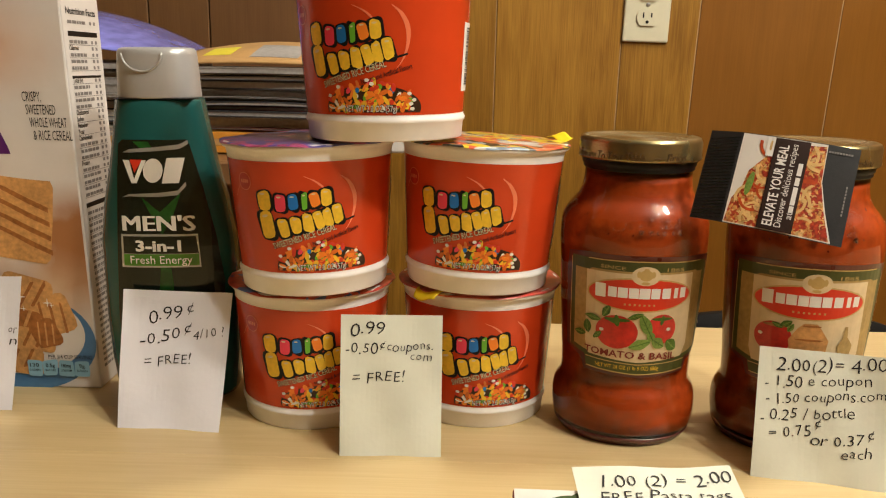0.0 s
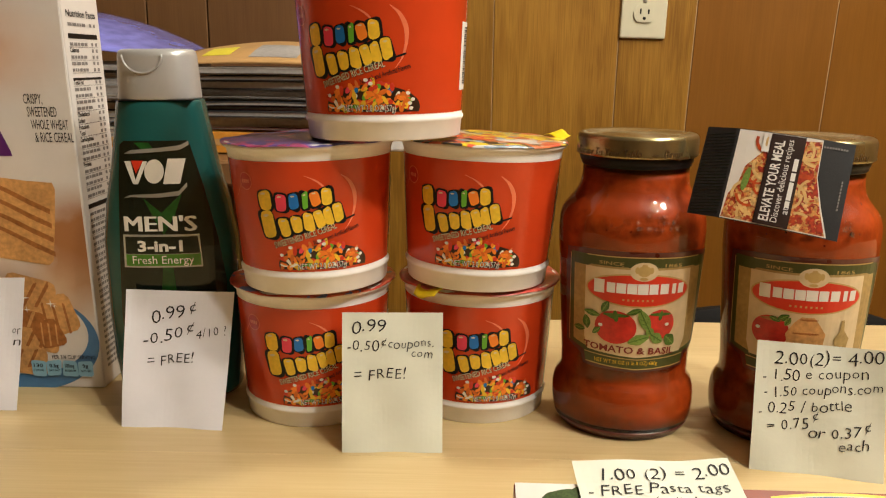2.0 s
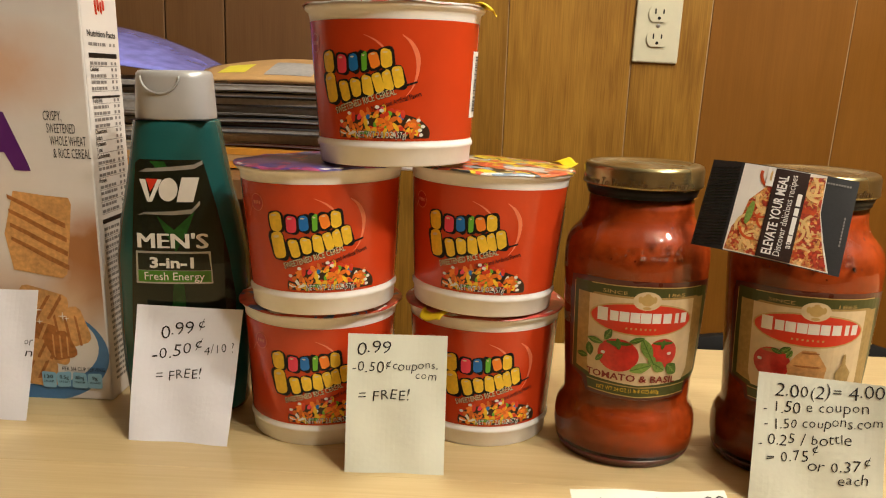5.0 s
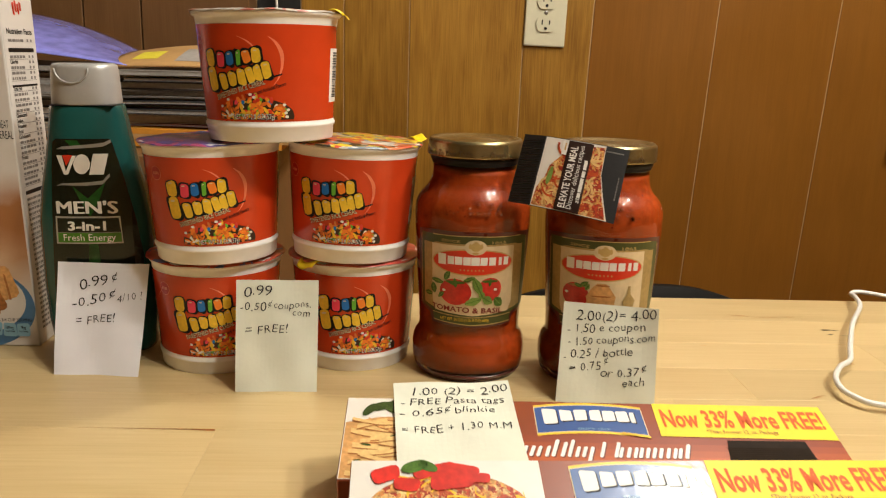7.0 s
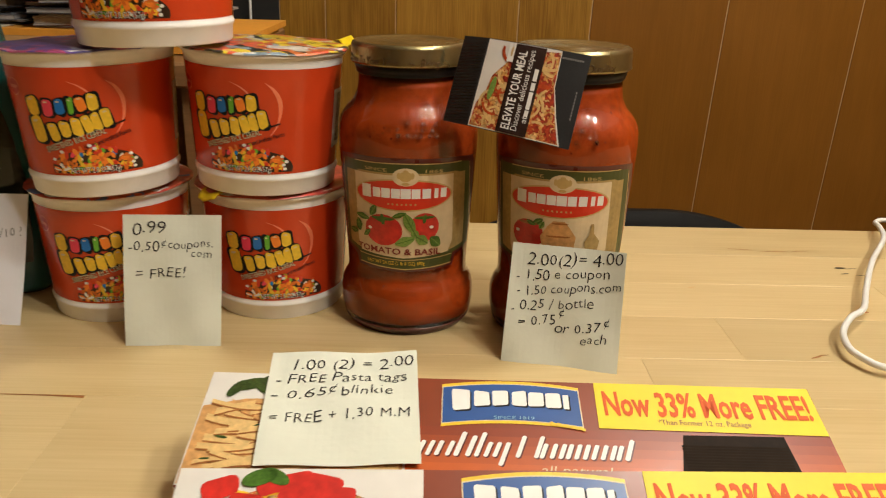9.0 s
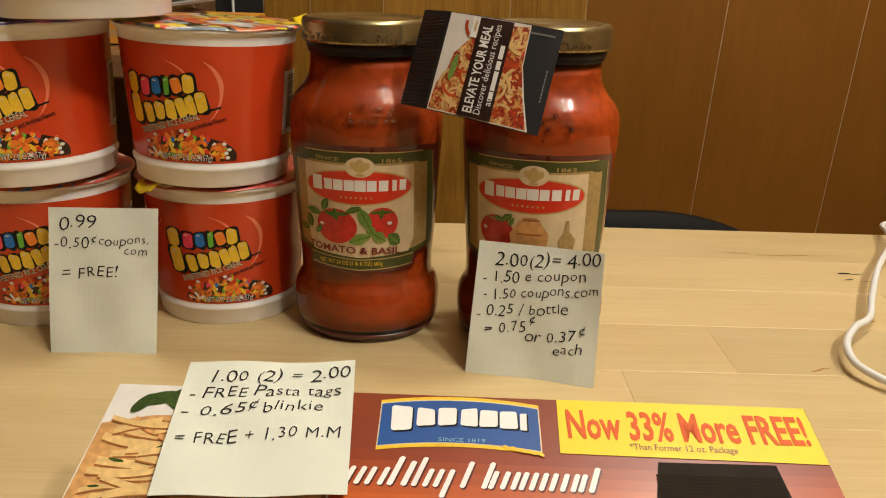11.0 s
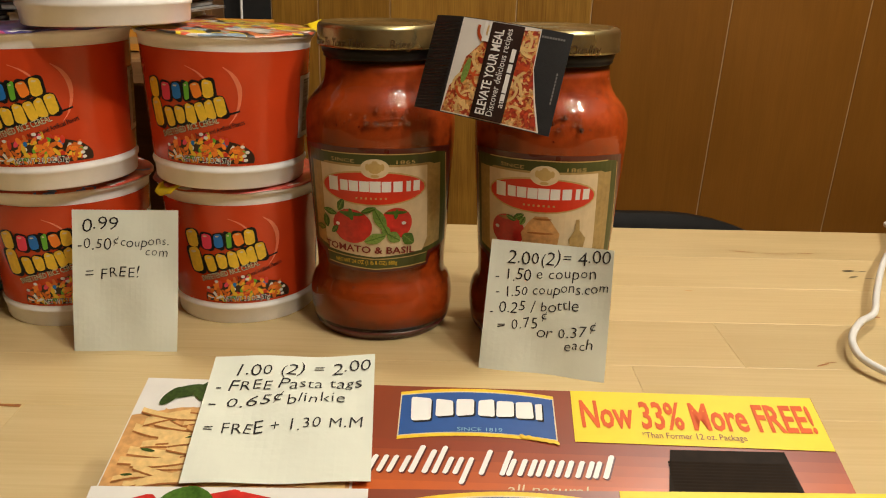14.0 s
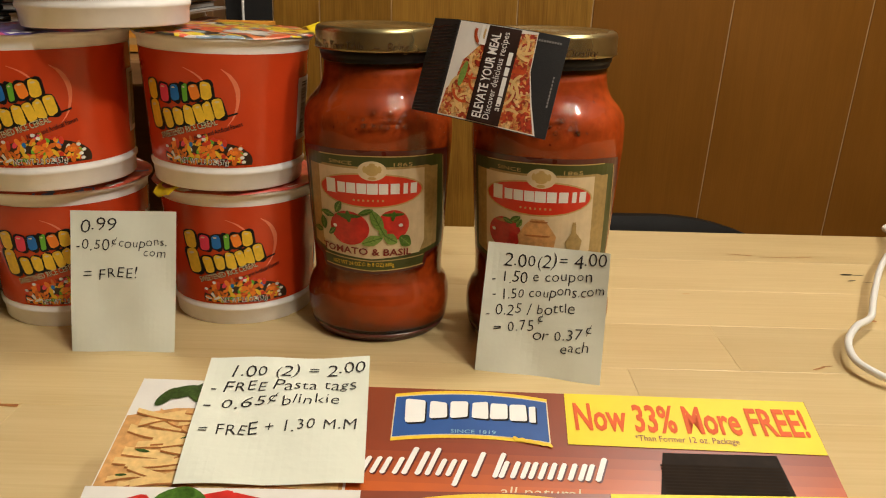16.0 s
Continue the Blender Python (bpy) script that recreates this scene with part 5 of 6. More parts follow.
    for k, (word, small) in enumerate((("130", "CALORIES"), ("0.5g", "SAT FAT"), ("180mg", "SODIUM"), ("9g", "SUGARS"))):
        x = -0.0445 + 0.0111 * k
        tab = part("nutrition_badge", poly(F, chunk(x, 0.0150, 0.0102, 0.0115, 0, 70 + k, 0.15), 0.0018), SKY, ft)
        wd = letters(F, word, x, 0.0158, 0.0038, 0.0020, 0, 0.015, 0, 0.0065 if len(word) > 2 else 0.004, "CENTER")
        letters(F, small, x, 0.0128, 0.0021, 0.0020, 0, 0.01, 0, 0.0075, "CENTER", bm=wd)
        part("lettering", wd, BLACK, ft)
    part("lettering", letters(F, "PER 3/4 CUP SERVING", -0.034, 0.0222, 0.0040, 0.0020, 0, 0.01, 0, 0.0305), BLACK, ft)
    st = part("side_print", poly(R, rect(0.0012, 0.001, 0.0548, 0.291), 0.0003, 0.1), BOX_WHITE, body, "white side with nutrition table")
    fine, bold = bmesh.new(), bmesh.new()
    part("title_lettering", letters(R, "Nutrition Facts", 0.0065, 0.2545, 0.0062, 0.0005, 0, 0.02, 0, 0.043), BLACK, st)
    for z, h in ((0.2405, 0.0032), (0.2135, 0.0016), (0.1275, 0.0032)):
        part("table_rule", poly(R, rect(0.0065, z, 0.0495, z + h), 0.0005, 0.1), BLACK, st)
    z, k = 0.2485, 0
    words = {4: "Calories", 9: "Total Fat", 14: "Cholesterol", 15: "Sodium", 16: "Potassium", 17: "Total", 18: "Carbohydrate", 22: "Protein"}
    while z > 0.012:
        if not any(a - 0.002 < z < a + 0.005 for a in (0.2405, 0.2135, 0.1275)):
            if k in words:
                letters(R, words[k], 0.0068, z, 0.0044, 0.0005, 0, 0.02, 0, 0.0016 * len(words[k]), bm=bold)
            else:
                x = 0.0075
                while x < (0.030 if z > 0.06 else 0.046):
                    w = rnd.uniform(0.002, 0.006)
                    poly(R, rect(x, z, x + w, z + 0.0021), 0.0005, 0.1, bm=fine)
                    x += w + 0.001
            if z > 0.06:
                for x in (0.039, 0.045):
                    poly(R, rect(x, z, x + 0.003, z + 0.0022), 0.0005, 0.1, bm=fine)
                if k % 2:
                    poly(R, rect(0.0065, z - 0.0010, 0.0495, z - 0.0007), 0.0005, 0.1, bm=fine)
        z -= 0.0042
        k += 1
    part("table_lettering", bold, BLACK, st)
    part("fine_print", fine, GREY_TEXT, st)
    top = bmesh.new()
    for k in range(4):
        poly(R, chunk(0.022 + 0.004 * k, 0.274 + 0.002 * (k % 2), 0.0032, 0.010 - 0.001 * k, 0.1, k), 0.0005, bm=top)
    part("logo_block", top, BADGE, st)
    part("top_flap", block(-0.193, 0.002, 0.2921, -0.002, 0.054, 0.2932, 0.0004), BOX_WHITE, body)
    # the carton is squeezed a little out of square
    for o in b.children_recursive:
        for v in o.data.vertices:
            v.co.x -= 0.030 * v.co.z


# ---- pasta carton art ----
def pasta_art(b, second):
    body = [o for o in b.children if o.name.startswith("carton")][0]

    def S(u, v, lift):
        return Vector((u / 1000, v / 1000, lift))

    def lay(name, pts, m, lift, parent, label=""):
        return part(name, poly(S, pts, lift, 400), m, parent, label)
    face = lay("face_print", rect(-139, -65.5, 139, -0.5), RUST, 0.0002, body, "rust-red printed face")
    # the ground runs from rust to orange in a few soft bands
    for k in range(7):
        f = k / 6
        m = bpy.data.materials.get("rust_to_orange_%d" % k) or mat("rust_to_orange_%d" % k, (0.24 + 0.38 * f, 0.035 + 0.085 * f, 0.008 + 0.004 * f), 0.33, vary=0.05, coat=0.9)
        varnish(m)
        lay("colour_band", rect(-46, -30 - 5.0 * (k + 1), 139, -30 - 5.0 * k) if k < 6 else rect(-46, -65.5, 139, -60), m, 0.0003, face)
    white = lay("food_picture", rect(-139, -65.5, -46, -0.5), PASTA_WHITE, 0.0003, face, "picture of pasta on a white ground")
    rnd = random.Random(6 + second)
    if not second:
        lay("pasta_picture", [(-138.5, -22), (-120, -17), (-95, -16), (-60, -18), (-47, -20), (-47, -65), (-138.5, -65)], TOAST, 0.0004, white)
        strips, brown, dark = bmesh.new(), bmesh.new(), bmesh.new()
        for k in range(95):
            x, v = rnd.uniform(-138, -52), -17 - 46 * rnd.random() ** 0.9
            L, bow, t, tilt = rnd.uniform(22, 46), rnd.uniform(-5, 6), rnd.uniform(2.0, 3.8), rnd.uniform(-0.14, 0.16)
            up = [(x + L * i / 8, v + bow * math.sin(i / 8 * math.pi) + tilt * L * i / 8) for i in range(9)]
            up = [(min(-47, max(-138.6, px)), min(-15, max(-62, py))) for px, py in up if -139 < px < -46.5]
            if len(up) < 5:
                continue
            poly(S, up + [(px, max(-65, py - t)) for px, py in up[::-1]], 0.00045 + 0.000006 * k, 400, bm=brown if k % 5 == 0 else strips)
            poly(S, [(px, max(-64.9, py - t)) for px, py in up] + [(px, max(-65.3, py - t - 0.9)) for px, py in up[::-1]], 0.00045 + 0.000006 * k, 400, bm=dark)
        tagged(part("pasta_strand", strips, PASTA, white), kind="stuff")
        tagged(part("toasted_strand", brown, TOAST, white), kind="stuff")
        tagged(part("pasta_shade", dark, TOAST_DARK, white), kind="stuff")
        leaf = bmesh.new()
        for x, y, a, c, t in ((-120, -8, 8, 3.4, 20), (-111, -11, 8, 3.2, -30), (-126, -11, 6, 2.6, 60), (-104, -8, 6, 2.2, 10), (-114, -6, 5, 2, 50), (-126, -40, 3, 0.7, -10), (-120, -24, 2.4, 0.6, 10), (-112, -33, 2.2, 0.6, 30), (-130, -52, 2.2, 0.6, 5)):
            poly(S, ellipse(x, y, a, c, 14, radians(t)), 0.0009 + 0.00001 * x / 10, 400, bm=leaf)
        part("herb_leaf", leaf, HERB, white)
    else:
        lay("plate_picture", [p for p in ellipse(-92, -34, 40, 26, 36) if p[1] < -1], FOOD, 0.0004, white)
        strands = bmesh.new()
        for k in range(60):
            x, y, r, a0 = rnd.uniform(-118, -62), rnd.uniform(-52, -14), rnd.uniform(5, 13), rnd.uniform(0, 6.28)
            pts = [(x + r * math.cos(a0 + t), y + r * 0.6 * math.sin(a0 + t)) for t in np.linspace(0, 1.6, 8)]
            pts = [p for p in pts if -132 < p[0] < -49 and -62 < p[1] < -4]
            if len(pts) > 3:
                poly(S, pts + [(p[0] * 1.0, p[1] - 1.2) for p in pts[::-1]], 0.0005 + 0.000005 * k, 400, bm=strands)
        part("pasta_strand", strands, YOLK, white)
        red = bmesh.new()
        for x, y, w, h, t in ((-122, -10, 14, 9, 20), (-112, -16, 12, 8, -10), (-96, -7, 16, 8, 10), (-84, -8, 14, 9, -12), (-90, -14, 20, 9, 5), (-104, -9, 10, 7, 30), (-76, -12, 10, 6, 0)):
            poly(S, chunk(x, y, w, h, radians(t), int(-x)), 0.0009 - 0.000001 * x, 400, bm=red)
        part("tomato_piece", red, TOMATO, white)
        leaf = bmesh.new()
        for x, y, a, c, t in ((-108, -5, 7, 3.6, 20), (-102, -4.6, 6, 3, -30)):
            poly(S, ellipse(x, y, a, c, 14, radians(t)), 0.0012, 400, bm=leaf)
        part("basil_leaf", leaf, LEAF, white)
    # arched brand banner as plain shapes
    def arch(a, lo, hi, rise=3.2, n=14):
        xs = [a[0] + (a[1] - a[0]) * i / n for i in range(n + 1)]
        bowf = lambda x: rise * (1 - (x / 32) ** 2)
        return [(x, lo + bowf(x) * 0.9) for x in xs] + [(x, hi + bowf(x)) for x in xs[::-1]]
    lay("banner_edge", arch((-31.5, 31.5), -30.2, -4.4), YOLK, 0.0004, face)
    lay("banner_line", arch((-31.5, 31.5), -28.6, -6.0), CREAM, 0.00045, face)
    ban = lay("banner", arch((-31.0, 31.0), -28.2, -6.6), NAVY, 0.0005, face, "blue arched banner with white shapes")
    word, under = bmesh.new(), bmesh.new()
    for k, (x, w, h) in enumerate(((-22.5, 9, 13.5), (-13, 7.4, 9.6), (-4.6, 7.4, 9.6), (3.6, 7, 9.6), (11.2, 7.4, 9.6), (19.2, 7.4, 9.6), (25, 2.6, 9.6))):
        y = -15.2 + 3 * (1 - (x / 32) ** 2)
        poly(S, chunk(x, y, w * 0.94, h * 0.94, radians(-0.6 * x / 10), 30 + k, 0.14), 0.0007, 400, bm=word)
        poly(S, chunk(x + 0.6, y - 0.7, w * 0.96, h * 0.96, radians(-0.6 * x / 10), 30 + k, 0.14), 0.0006, 400, bm=under)
    part("banner_shadow", under, BLACK, ban)
    part("banner_block", word, WHITE, ban)
    part("banner_year", letters(S, "SINCE 1819", 1, -25.0, 2.7, 0.0007, 0, 0, 0, 18, "CENTER"), SKY, ban)
    ears = bmesh.new()
    for k in range(9):
        poly(S, ellipse(18 + 1.6 * k, -27.0 - 0.35 * k, 1.6, 0.8, 10, radians(20 if k % 2 else -40)), 0.0008 + 0.00002 * k, 400, bm=ears)
    part("wheat_ear", ears, YOLK, ban)
    # slanting white strokes of the second name line
    script, shadow = bmesh.new(), bmesh.new()

    def stroke(x, lo, hi, wide, up):
        for bm, dx, dy, lift in ((shadow, 0.55, -0.55, 0.00045), (script, 0, 0, 0.0006 + 0.00001 * up)):
            a, b = x + 0.3 * lo + dx, x + 0.3 * hi + dx
            y0, y1 = -46.5 + lo + dy, -46.5 + hi + dy
            c = wide * 0.3
            poly(S, [(a + c, y0), (a + wide - c, y0), (a + wide, y0 + c), (b + wide, y1 - c), (b + wide - c, y1), (b + c, y1), (b, y1 - c), (a, y0 + c)], lift, 400, bm=bm)
    for x0, x1, lo, hi, tall in ((-42, -36, 0, 8.2, 0), (-34.2, -27.5, 0, 8.2, 0), (-26, -23.6, 0, 13.5, 1), (-21, -18.6, 0, 11.5, 1), (-17.2, -11.2, 0, 13.5, 2), (-9.4, -3.6, -4.6, 8.2, 2), (0.4, 10.2, 0, 12.2, 3), (10.6, 16.8, 0, 8.2, 0), (18.6, 23.6, 0, 8.2, 2), (25.2, 30.8, 0, 8.2, 0), (32.4, 38.4, 0, 8.2, 0), (40.2, 45, 0, 8.2, 0), (46.8, 49.2, 0, 11.5, 1)):
        if tall == 1:
            stroke(x0, lo, hi, 2.2, 0)
        else:
            stroke(x0, max(lo, 0), hi if tall >= 2 and lo == 0 else 8.2, 2.0, 0)
            stroke(x1 - 2.0, lo, hi if tall == 3 else 8.2, 2.0, 1)
    part("name_shadow", shadow, BURGUNDY, face)
    part("name_block", script, WHITE, face, "white slanting shapes")
    low = letters(S, "all natural", 26, -54.5, 6.0, 0.0006, 0, 0, 0.15, 30, "CENTER")
    part("lower_lettering", low, CREAM, face)
    # yellow flash with its lettering
    flash = lay("yellow_flash", [(39, -0.6), (138.6, -0.6), (138.8, -29.4), (38.2, -28.6)], YELLOW, 0.0005, face, "bright yellow flash")
    part("flash_lettering", letters(S, "Now 33% More FREE!", 42, -20.6, 20.5, 0.0007, radians(0.3), 0.025, 0, 93.5), FLASH_RED, flash, "rust-red condensed lettering")
    part("small_lettering", letters(S, "*Than Former 12 oz. Package", 65, -25.6, 4.4, 0.0007, 0, 0, 0, 41), RUST, flash)
    # flat panel and strands; the carton's inner shade is in their colour
    win = lay("carton_window", [(74.5, -31.2), (118.5, -30.6), (121, -62), (68, -62)], WINDOW_DARK, 0.0005, face, "cut-out window with spaghetti, coloured near-black for inside shade")
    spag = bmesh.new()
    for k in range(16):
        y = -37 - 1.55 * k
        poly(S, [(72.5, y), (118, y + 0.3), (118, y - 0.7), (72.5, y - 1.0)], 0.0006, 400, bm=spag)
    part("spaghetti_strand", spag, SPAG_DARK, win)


# ---- handwriting on the notes ----
def write(n, S, lines):
    paper = n.children[0]
    for k, (text, u, v, size, width, turn) in enumerate(lines):
        part("handwriting", letters(S, text, u, v, size, 0.00035, radians(turn), -0.003 if "¢" in text else -0.009, 0.12, width, "LEFT", 1.0, 5 + k), INK, paper, "black handwriting")


cup_art(c0)
for p, yaw, tilt in CUPS[1:]:
    cups.append(copy_thing(c0, pose(*p, 0, tilt, 0) @ pose(0, 0, 0, 0, 0, yaw)))
for c, art, angle, tab, seed in zip(cups, (0, 1, 2, 3, 4), (200, 232, 60, 38, 5), (None, YELLOW, None, YELLOW, YELLOW), (2, 3, 5, 4, 7)):
    cup_lid(c, art, angle, tab, seed)
for k, (j, lid) in enumerate(jars):
    jar_art(j, lid, k)
hang_tag()
bottle_art(shampoo, shampoo_cap, shampoo_body)
carton_art(carton)
pasta_art(pasta[0], False)
pasta_art(pasta[1], True)
(n0, s0, w0, h0), (n1, s1, w1, h1), (n2, s2, w2, h2), (n3, s3, w3, h3), (n4, s4, w4, h4) = papers
write(n0, s0, [("0.99", 0.0165, 0.0670, 0.0112, 0.020, 10), ("¢", 0.0385, 0.0745, 0.0085, 0.004, 10), ("-0.50", 0.0115, 0.0525, 0.0112, 0.025, 11), ("¢", 0.0380, 0.0620, 0.0085, 0.004, 10), ("4/10 ?", 0.0435, 0.0570, 0.0088, 0.0195, 10), ("= FREE!", 0.0145, 0.0385, 0.0095, 0.029, 6)])
write(n1, s1, [("0.99", 0.006, 0.0715, 0.0105, 0.020, 0), ("-0.50", 0.003, 0.060, 0.0095, 0.019, 1), ("¢", 0.0232, 0.0632, 0.0075, 0.0035, 4), ("coupons.", 0.0275, 0.0615, 0.008, 0.027, 4), ("com", 0.041, 0.0565, 0.008, 0.013, 0), ("= FREE!", 0.007, 0.0425, 0.0095, 0.031, 2)])
write(n2, s2, [("2.00(2)= 4.00", 0.0108, 0.0619, 0.0102, 0.0595, 4.6), ("- 1.50 e coupon", 0.0046, 0.0513, 0.0090, 0.0582, 6.5), ("- 1.50 coupons.com", 0.0059, 0.0423, 0.0085, 0.0650, 7.5), ("- 0.25 / bottle", 0.0033, 0.0318, 0.0090, 0.0513, 8.5), ("= 0.75", 0.0088, 0.0224, 0.0095, 0.0235, 11), ("¢", 0.0335, 0.0315, 0.0075, 0.0035, 8), ("or 0.37", 0.0320, 0.0205, 0.0088, 0.0285, 7), ("¢", 0.0616, 0.0280, 0.0075, 0.0035, 8), ("each", 0.0480, 0.0155, 0.0085, 0.016, 7)])
write(n3, s3, [("1.00 (2) = 2.00", 0.0115, 0.0570, 0.0092, 0.0565, 2), ("- FREE Pasta tags", 0.004, 0.0475, 0.0084, 0.0605, 2), ("- 0.65", 0.0030, 0.0385, 0.0084, 0.025, 3), ("¢", 0.0290, 0.0425, 0.0070, 0.0033, 3), ("blinkie", 0.0345, 0.0400, 0.0084, 0.0235, 4), ("= FREE + 1.30 M.M", 0.0035, 0.0235, 0.0088, 0.0625, 3)])
write(n4, s4, [("n", w4 - 0.0055, 0.0425, 0.008, 0.005, 0), ("or", w4 - 0.007, 0.0505, 0.008, 0.006, 0)])


# ---- behind the table ----
def side_desk():
    d = thing("side_desk", pose(0, 0, 0), "brown wooden desk behind the table, piled with papers", "desk")
    part("desktop", block(-1.3, 0.84, 0.847, -0.10, 1.27, 0.874, 0.003), DESK_WOOD, d)
    for x in (-1.28, -0.14):
        part("side_panel", block(x, 0.86, 0, x + 0.02, 1.26, 0.8465), DESK_WOOD, d)
    part("back_panel", block(-1.258, 1.24, 0.1, -0.142, 1.255, 0.8465), DESK_WOOD, d)


def paper_stack():
    rnd = random.Random(21)
    z = 0.8742
    for k in range(3):
        e = thing("orange_envelope", pose(-0.25, 1.0, z), "orange envelope at the bottom of the paper pile", "envelope", "paper pile")
        part("envelope_body", sheet_solid(lambda u, v: (-0.14 + 0.30 * u + 0.01 * k, -0.10 + 0.22 * v, 0.008 + 0.0015 * math.sin(3 * u + k)), 6, 4, 0.0075), ORANGE_PAPER if k != 1 else MANILA, e)
        z += 0.0083
    for k in range(14):
        h = rnd.choice((0.0016, 0.0024, 0.004, 0.0065, 0.0105))
        e = thing("magazine", pose(-0.235 + rnd.uniform(-0.02, 0.02), 1.0 + rnd.uniform(-0.016, 0.016), z, 0, 0, rnd.uniform(-7, 7)), "stacked magazine or folded paper in the pile", "magazine", "paper pile")
        m = PAPERS[rnd.choices(range(6), (5, 3, 4, 3, 2, 2))[0]]
        bend = rnd.uniform(0.0, 0.002)
        L = rnd.uniform(0.065, 0.085)
        part("cover", sheet_solid(lambda u, v: (-L + 2 * 0.085 * u, -0.085 + 0.19 * v, h + bend * math.sin(3 * u)), 6, 3, h * 0.18), m, e)
        part("page_block", sheet_solid(lambda u, v: (-L + 0.001 + 2 * 0.084 * u, -0.084 + 0.188 * v, h * 0.8 + bend * math.sin(3 * u)), 6, 3, h * 0.62), PAPERS[0] if k % 3 else PAPERS[1], e)
        part("back_cover", sheet_solid(lambda u, v: (-L + 2 * 0.085 * u, -0.085 + 0.19 * v, h * 0.17 + bend * math.sin(3 * u)), 6, 3, h * 0.15), m, e)
        z += h + 0.0004
    e = thing("manila_envelope", pose(-0.24, 1.0, z), "manila envelope with labels on top of the pile", "envelope", "paper pile")

    def swell(x, y, up=0.0):
        u, v = (x + 0.075) / 0.175, (y + 0.09) / 0.2
        return x, y, 0.0035 + up + 0.026 * math.sin(1.75 * v) * (0.72 + 0.28 * math.sin(2.9 * u)) + 0.003 * math.sin(2.6 * u)
    body = part("envelope_body", sheet_solid(lambda u, v: swell(-0.075 + 0.175 * u, -0.09 + 0.2 * v), 14, 12, 0.0022), MANILA, e, smooth=True)
    part("address_slip", sheet_solid(lambda u, v: swell(-0.045 + 0.032 * u, -0.055 + 0.05 * v, 0.0006), 5, 6, 0.0004), YELLOW_SLIP, body)
    part("address_slip", sheet_solid(lambda u, v: swell(0.012 + 0.055 * u, -0.068 + 0.075 * v, 0.0006), 6, 7, 0.0004), PAPERS[0], body)
    # the second pile, with a bent glossy cover
    z = 0.8742
    for k in range(16):
        h = rnd.choice((0.0022, 0.0035, 0.006, 0.011))
        e = thing("magazine", pose(-0.425 + rnd.uniform(-0.02, 0.012), 1.02 + rnd.uniform(-0.014, 0.014), z, 0, 0, rnd.uniform(-6, 6)), "stacked magazine or folded paper in the pile", "magazine", "paper pile")
        m = PAPERS[rnd.choices(range(6), (4, 3, 4, 2, 1, 3))[0]]
        part("cover", block(-0.10, -0.10, h * 0.82, 0.085, 0.12, h), m, e)
        part("page_block", block(-0.099, -0.099, h * 0.16, 0.084, 0.119, h * 0.82), PAPERS[0], e)
        part("back_cover", block(-0.10, -0.10, 0, 0.085, 0.12, h * 0.16), m, e)
        z += h + 0.0003
    e = thing("glossy_magazine", pose(-0.42, 1.02, z), "glossy blue magazine with a curling cover", "magazine")
    part("cover", sheet_solid(lambda u, v: (-0.12 + 0.26 * u * (1 - 0.12 * v), -0.11 + 0.22 * v, 0.008 + 0.055 * math.cos(u * 1.45) * (0.4 + 0.6 * v) + 0.022 * math.sin(2.4 * v) * (1 - u ** 3)), 16, 12, 0.0012), BLUE_GLOSS, e, smooth=True)
    part("page_block", sheet_solid(lambda u, v: (-0.10 + 0.19 * u, -0.11 + 0.22 * v, 0.006 + 0.004 * math.sin(2.5 * v)), 6, 6, 0.0055), PAPERS[0], e)


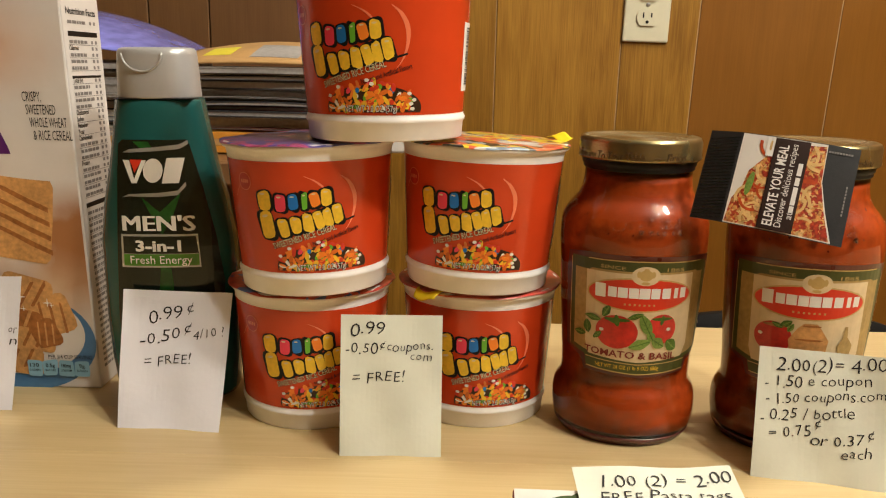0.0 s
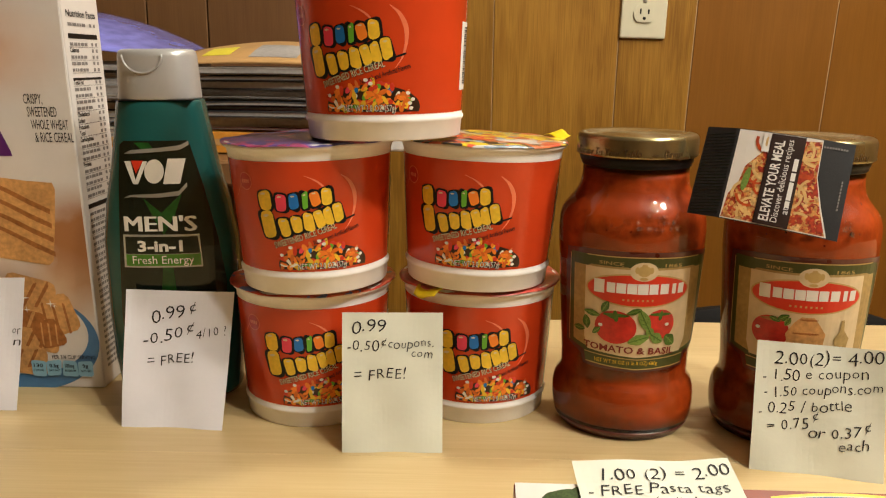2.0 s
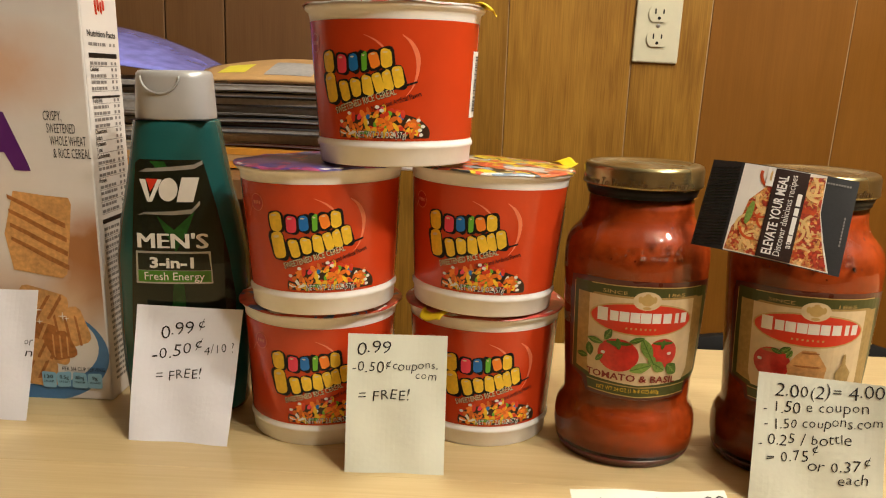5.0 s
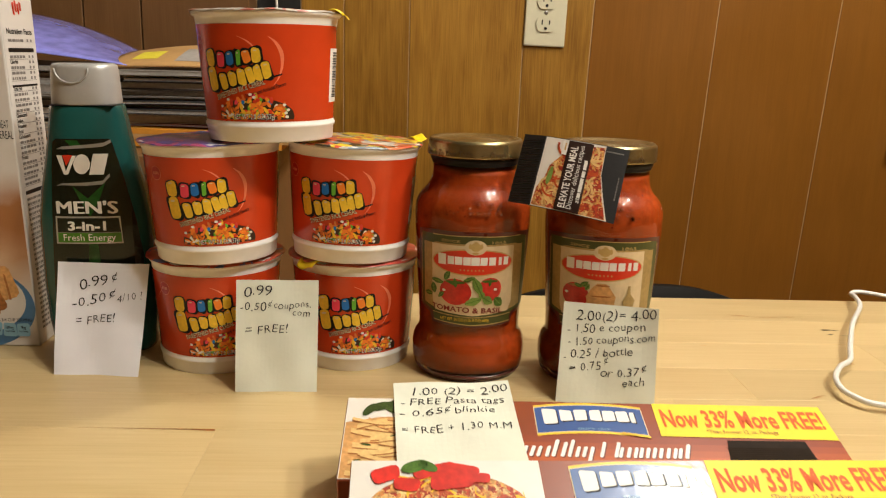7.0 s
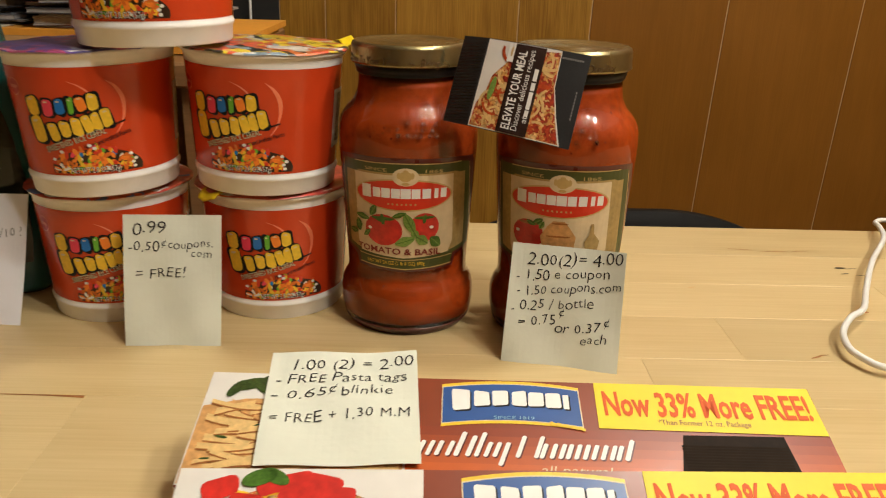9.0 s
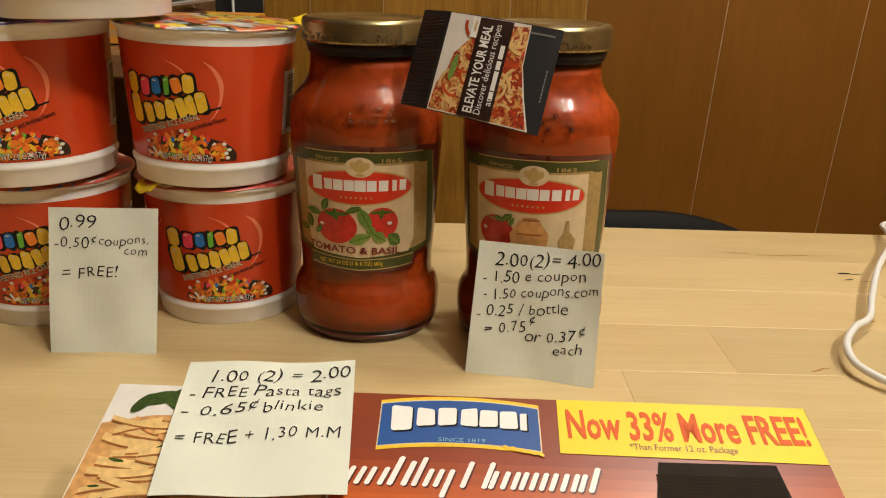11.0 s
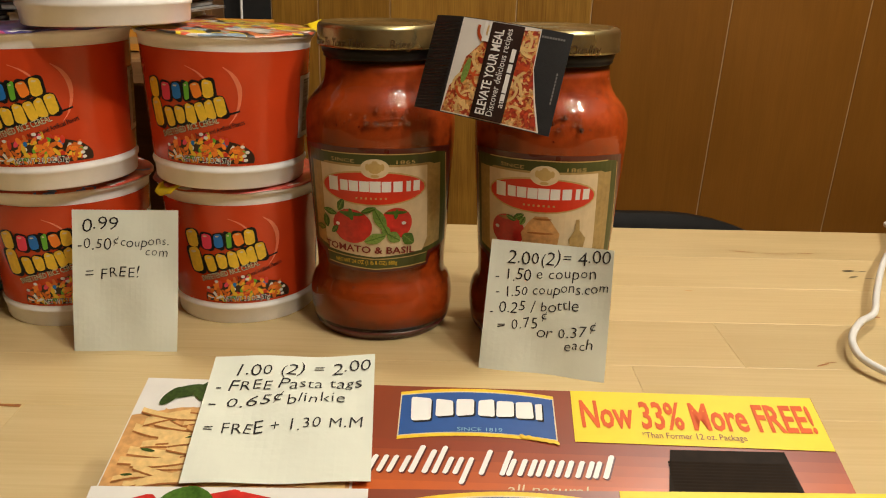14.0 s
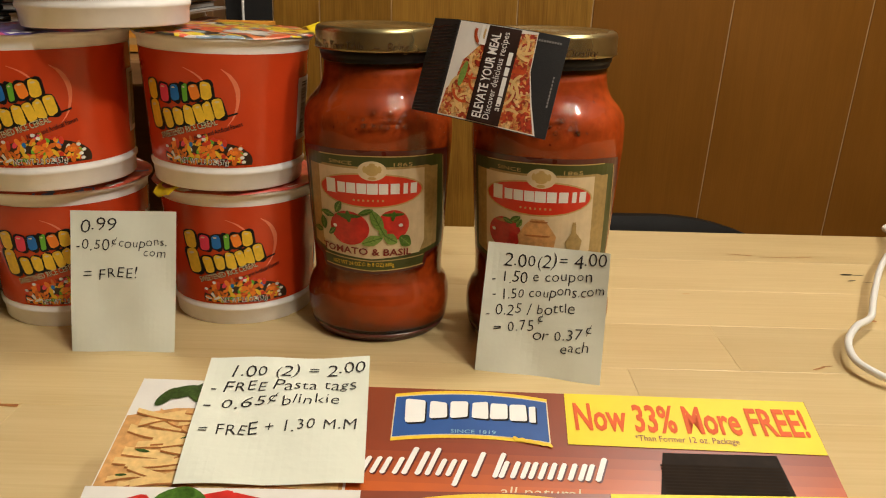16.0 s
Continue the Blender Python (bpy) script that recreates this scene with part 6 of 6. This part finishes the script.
def small_things():
    c = thing("hanging_cord", pose(0, 0, 0), "thin white cord hanging down the wall", "cord")
    part("cord", tube(spline([(-0.176, 1.345, 1.50), (-0.172, 1.345, 1.2), (-0.163, 1.345, 1.06), (-0.168, 1.343, 0.9), (-0.172, 1.34, 0.5), (-0.18, 1.33, 0.02)], 8), 0.0022, 8), WHITE_CABLE, c, smooth=True)
    a = thing("white_adapter", pose(-0.060, 0.965, 0.874), "small white plastic adapter on the desk", "adapter")
    part("adapter_body", block(-0.012, -0.012, 0.0, 0.014, 0.012, 0.016, 0.003, 2), WHITE_CABLE, a)
    h = thing("wall_plug", pose(0.992, WALL_Y, 0.853), "small white plastic plug on the panelled wall", "plug")
    part("plug_body", block(-0.022, -0.03, -0.011, 0.025, -0.0005, 0.012, 0.004, 2), WHITE_CABLE, h)
    part("plug_slot", block(-0.018, -0.0303, -0.004, -0.006, -0.0298, 0.004), BLACK, h)
    flat = lambda u, v, l: Vector((u, v, l))
    for x, y, marks, m in ((0.4785, 0.600, ((0, 0, 0.0052, 0.0016, 4), (0.009, -0.001, 0.005, 0.0005, 8), (-0.002, -0.013, 0.004, 0.0008, 14), (0.010, -0.016, 0.005, 0.0004, -6)), BLACK), (0.456, 0.511, ((0, 0, 0.0022, 0.0014, 0),), TOAST_DARK), (0.388, 0.439, ((0, 0, 0.005, 0.0007, 25), (0.006, 0.003, 0.004, 0.0004, 10)), TOAST_DARK), (0.435, 0.638, ((-0.026, 0.003, 0.011, 0.0007, -8), (0.002, -0.001, 0.014, 0.0005, 2), (0.026, 0.001, 0.008, 0.0006, 6)), TOAST_DARK), (0.34, 0.552, ((0, 0, 0.003, 0.0006, 5),), TOAST)):
        k = thing("table_knot", pose(x, y, T), "small dark knot crack in the table top", "knot", "knots in the table")
        for i, (dx, dy, a, b, t) in enumerate(marks):
            part("crack", poly(flat, ellipse(dx, dy, a, b, 12, radians(t)), 0.0002 + 0.00002 * i), m, k)
    k = thing("table_crack", pose(0, 0, T), "long brown crack along a table stave", "crack")
    part("crack", poly(lambda u, v, l: Vector((u, v, l)), [(-0.146, 0.3762), (-0.100, 0.3758), (-0.056, 0.3755), (-0.0555, 0.3725), (-0.075, 0.3742), (-0.110, 0.3752)], 0.0002), TOAST_DARK, k)


side_desk()
paper_stack()
small_things()
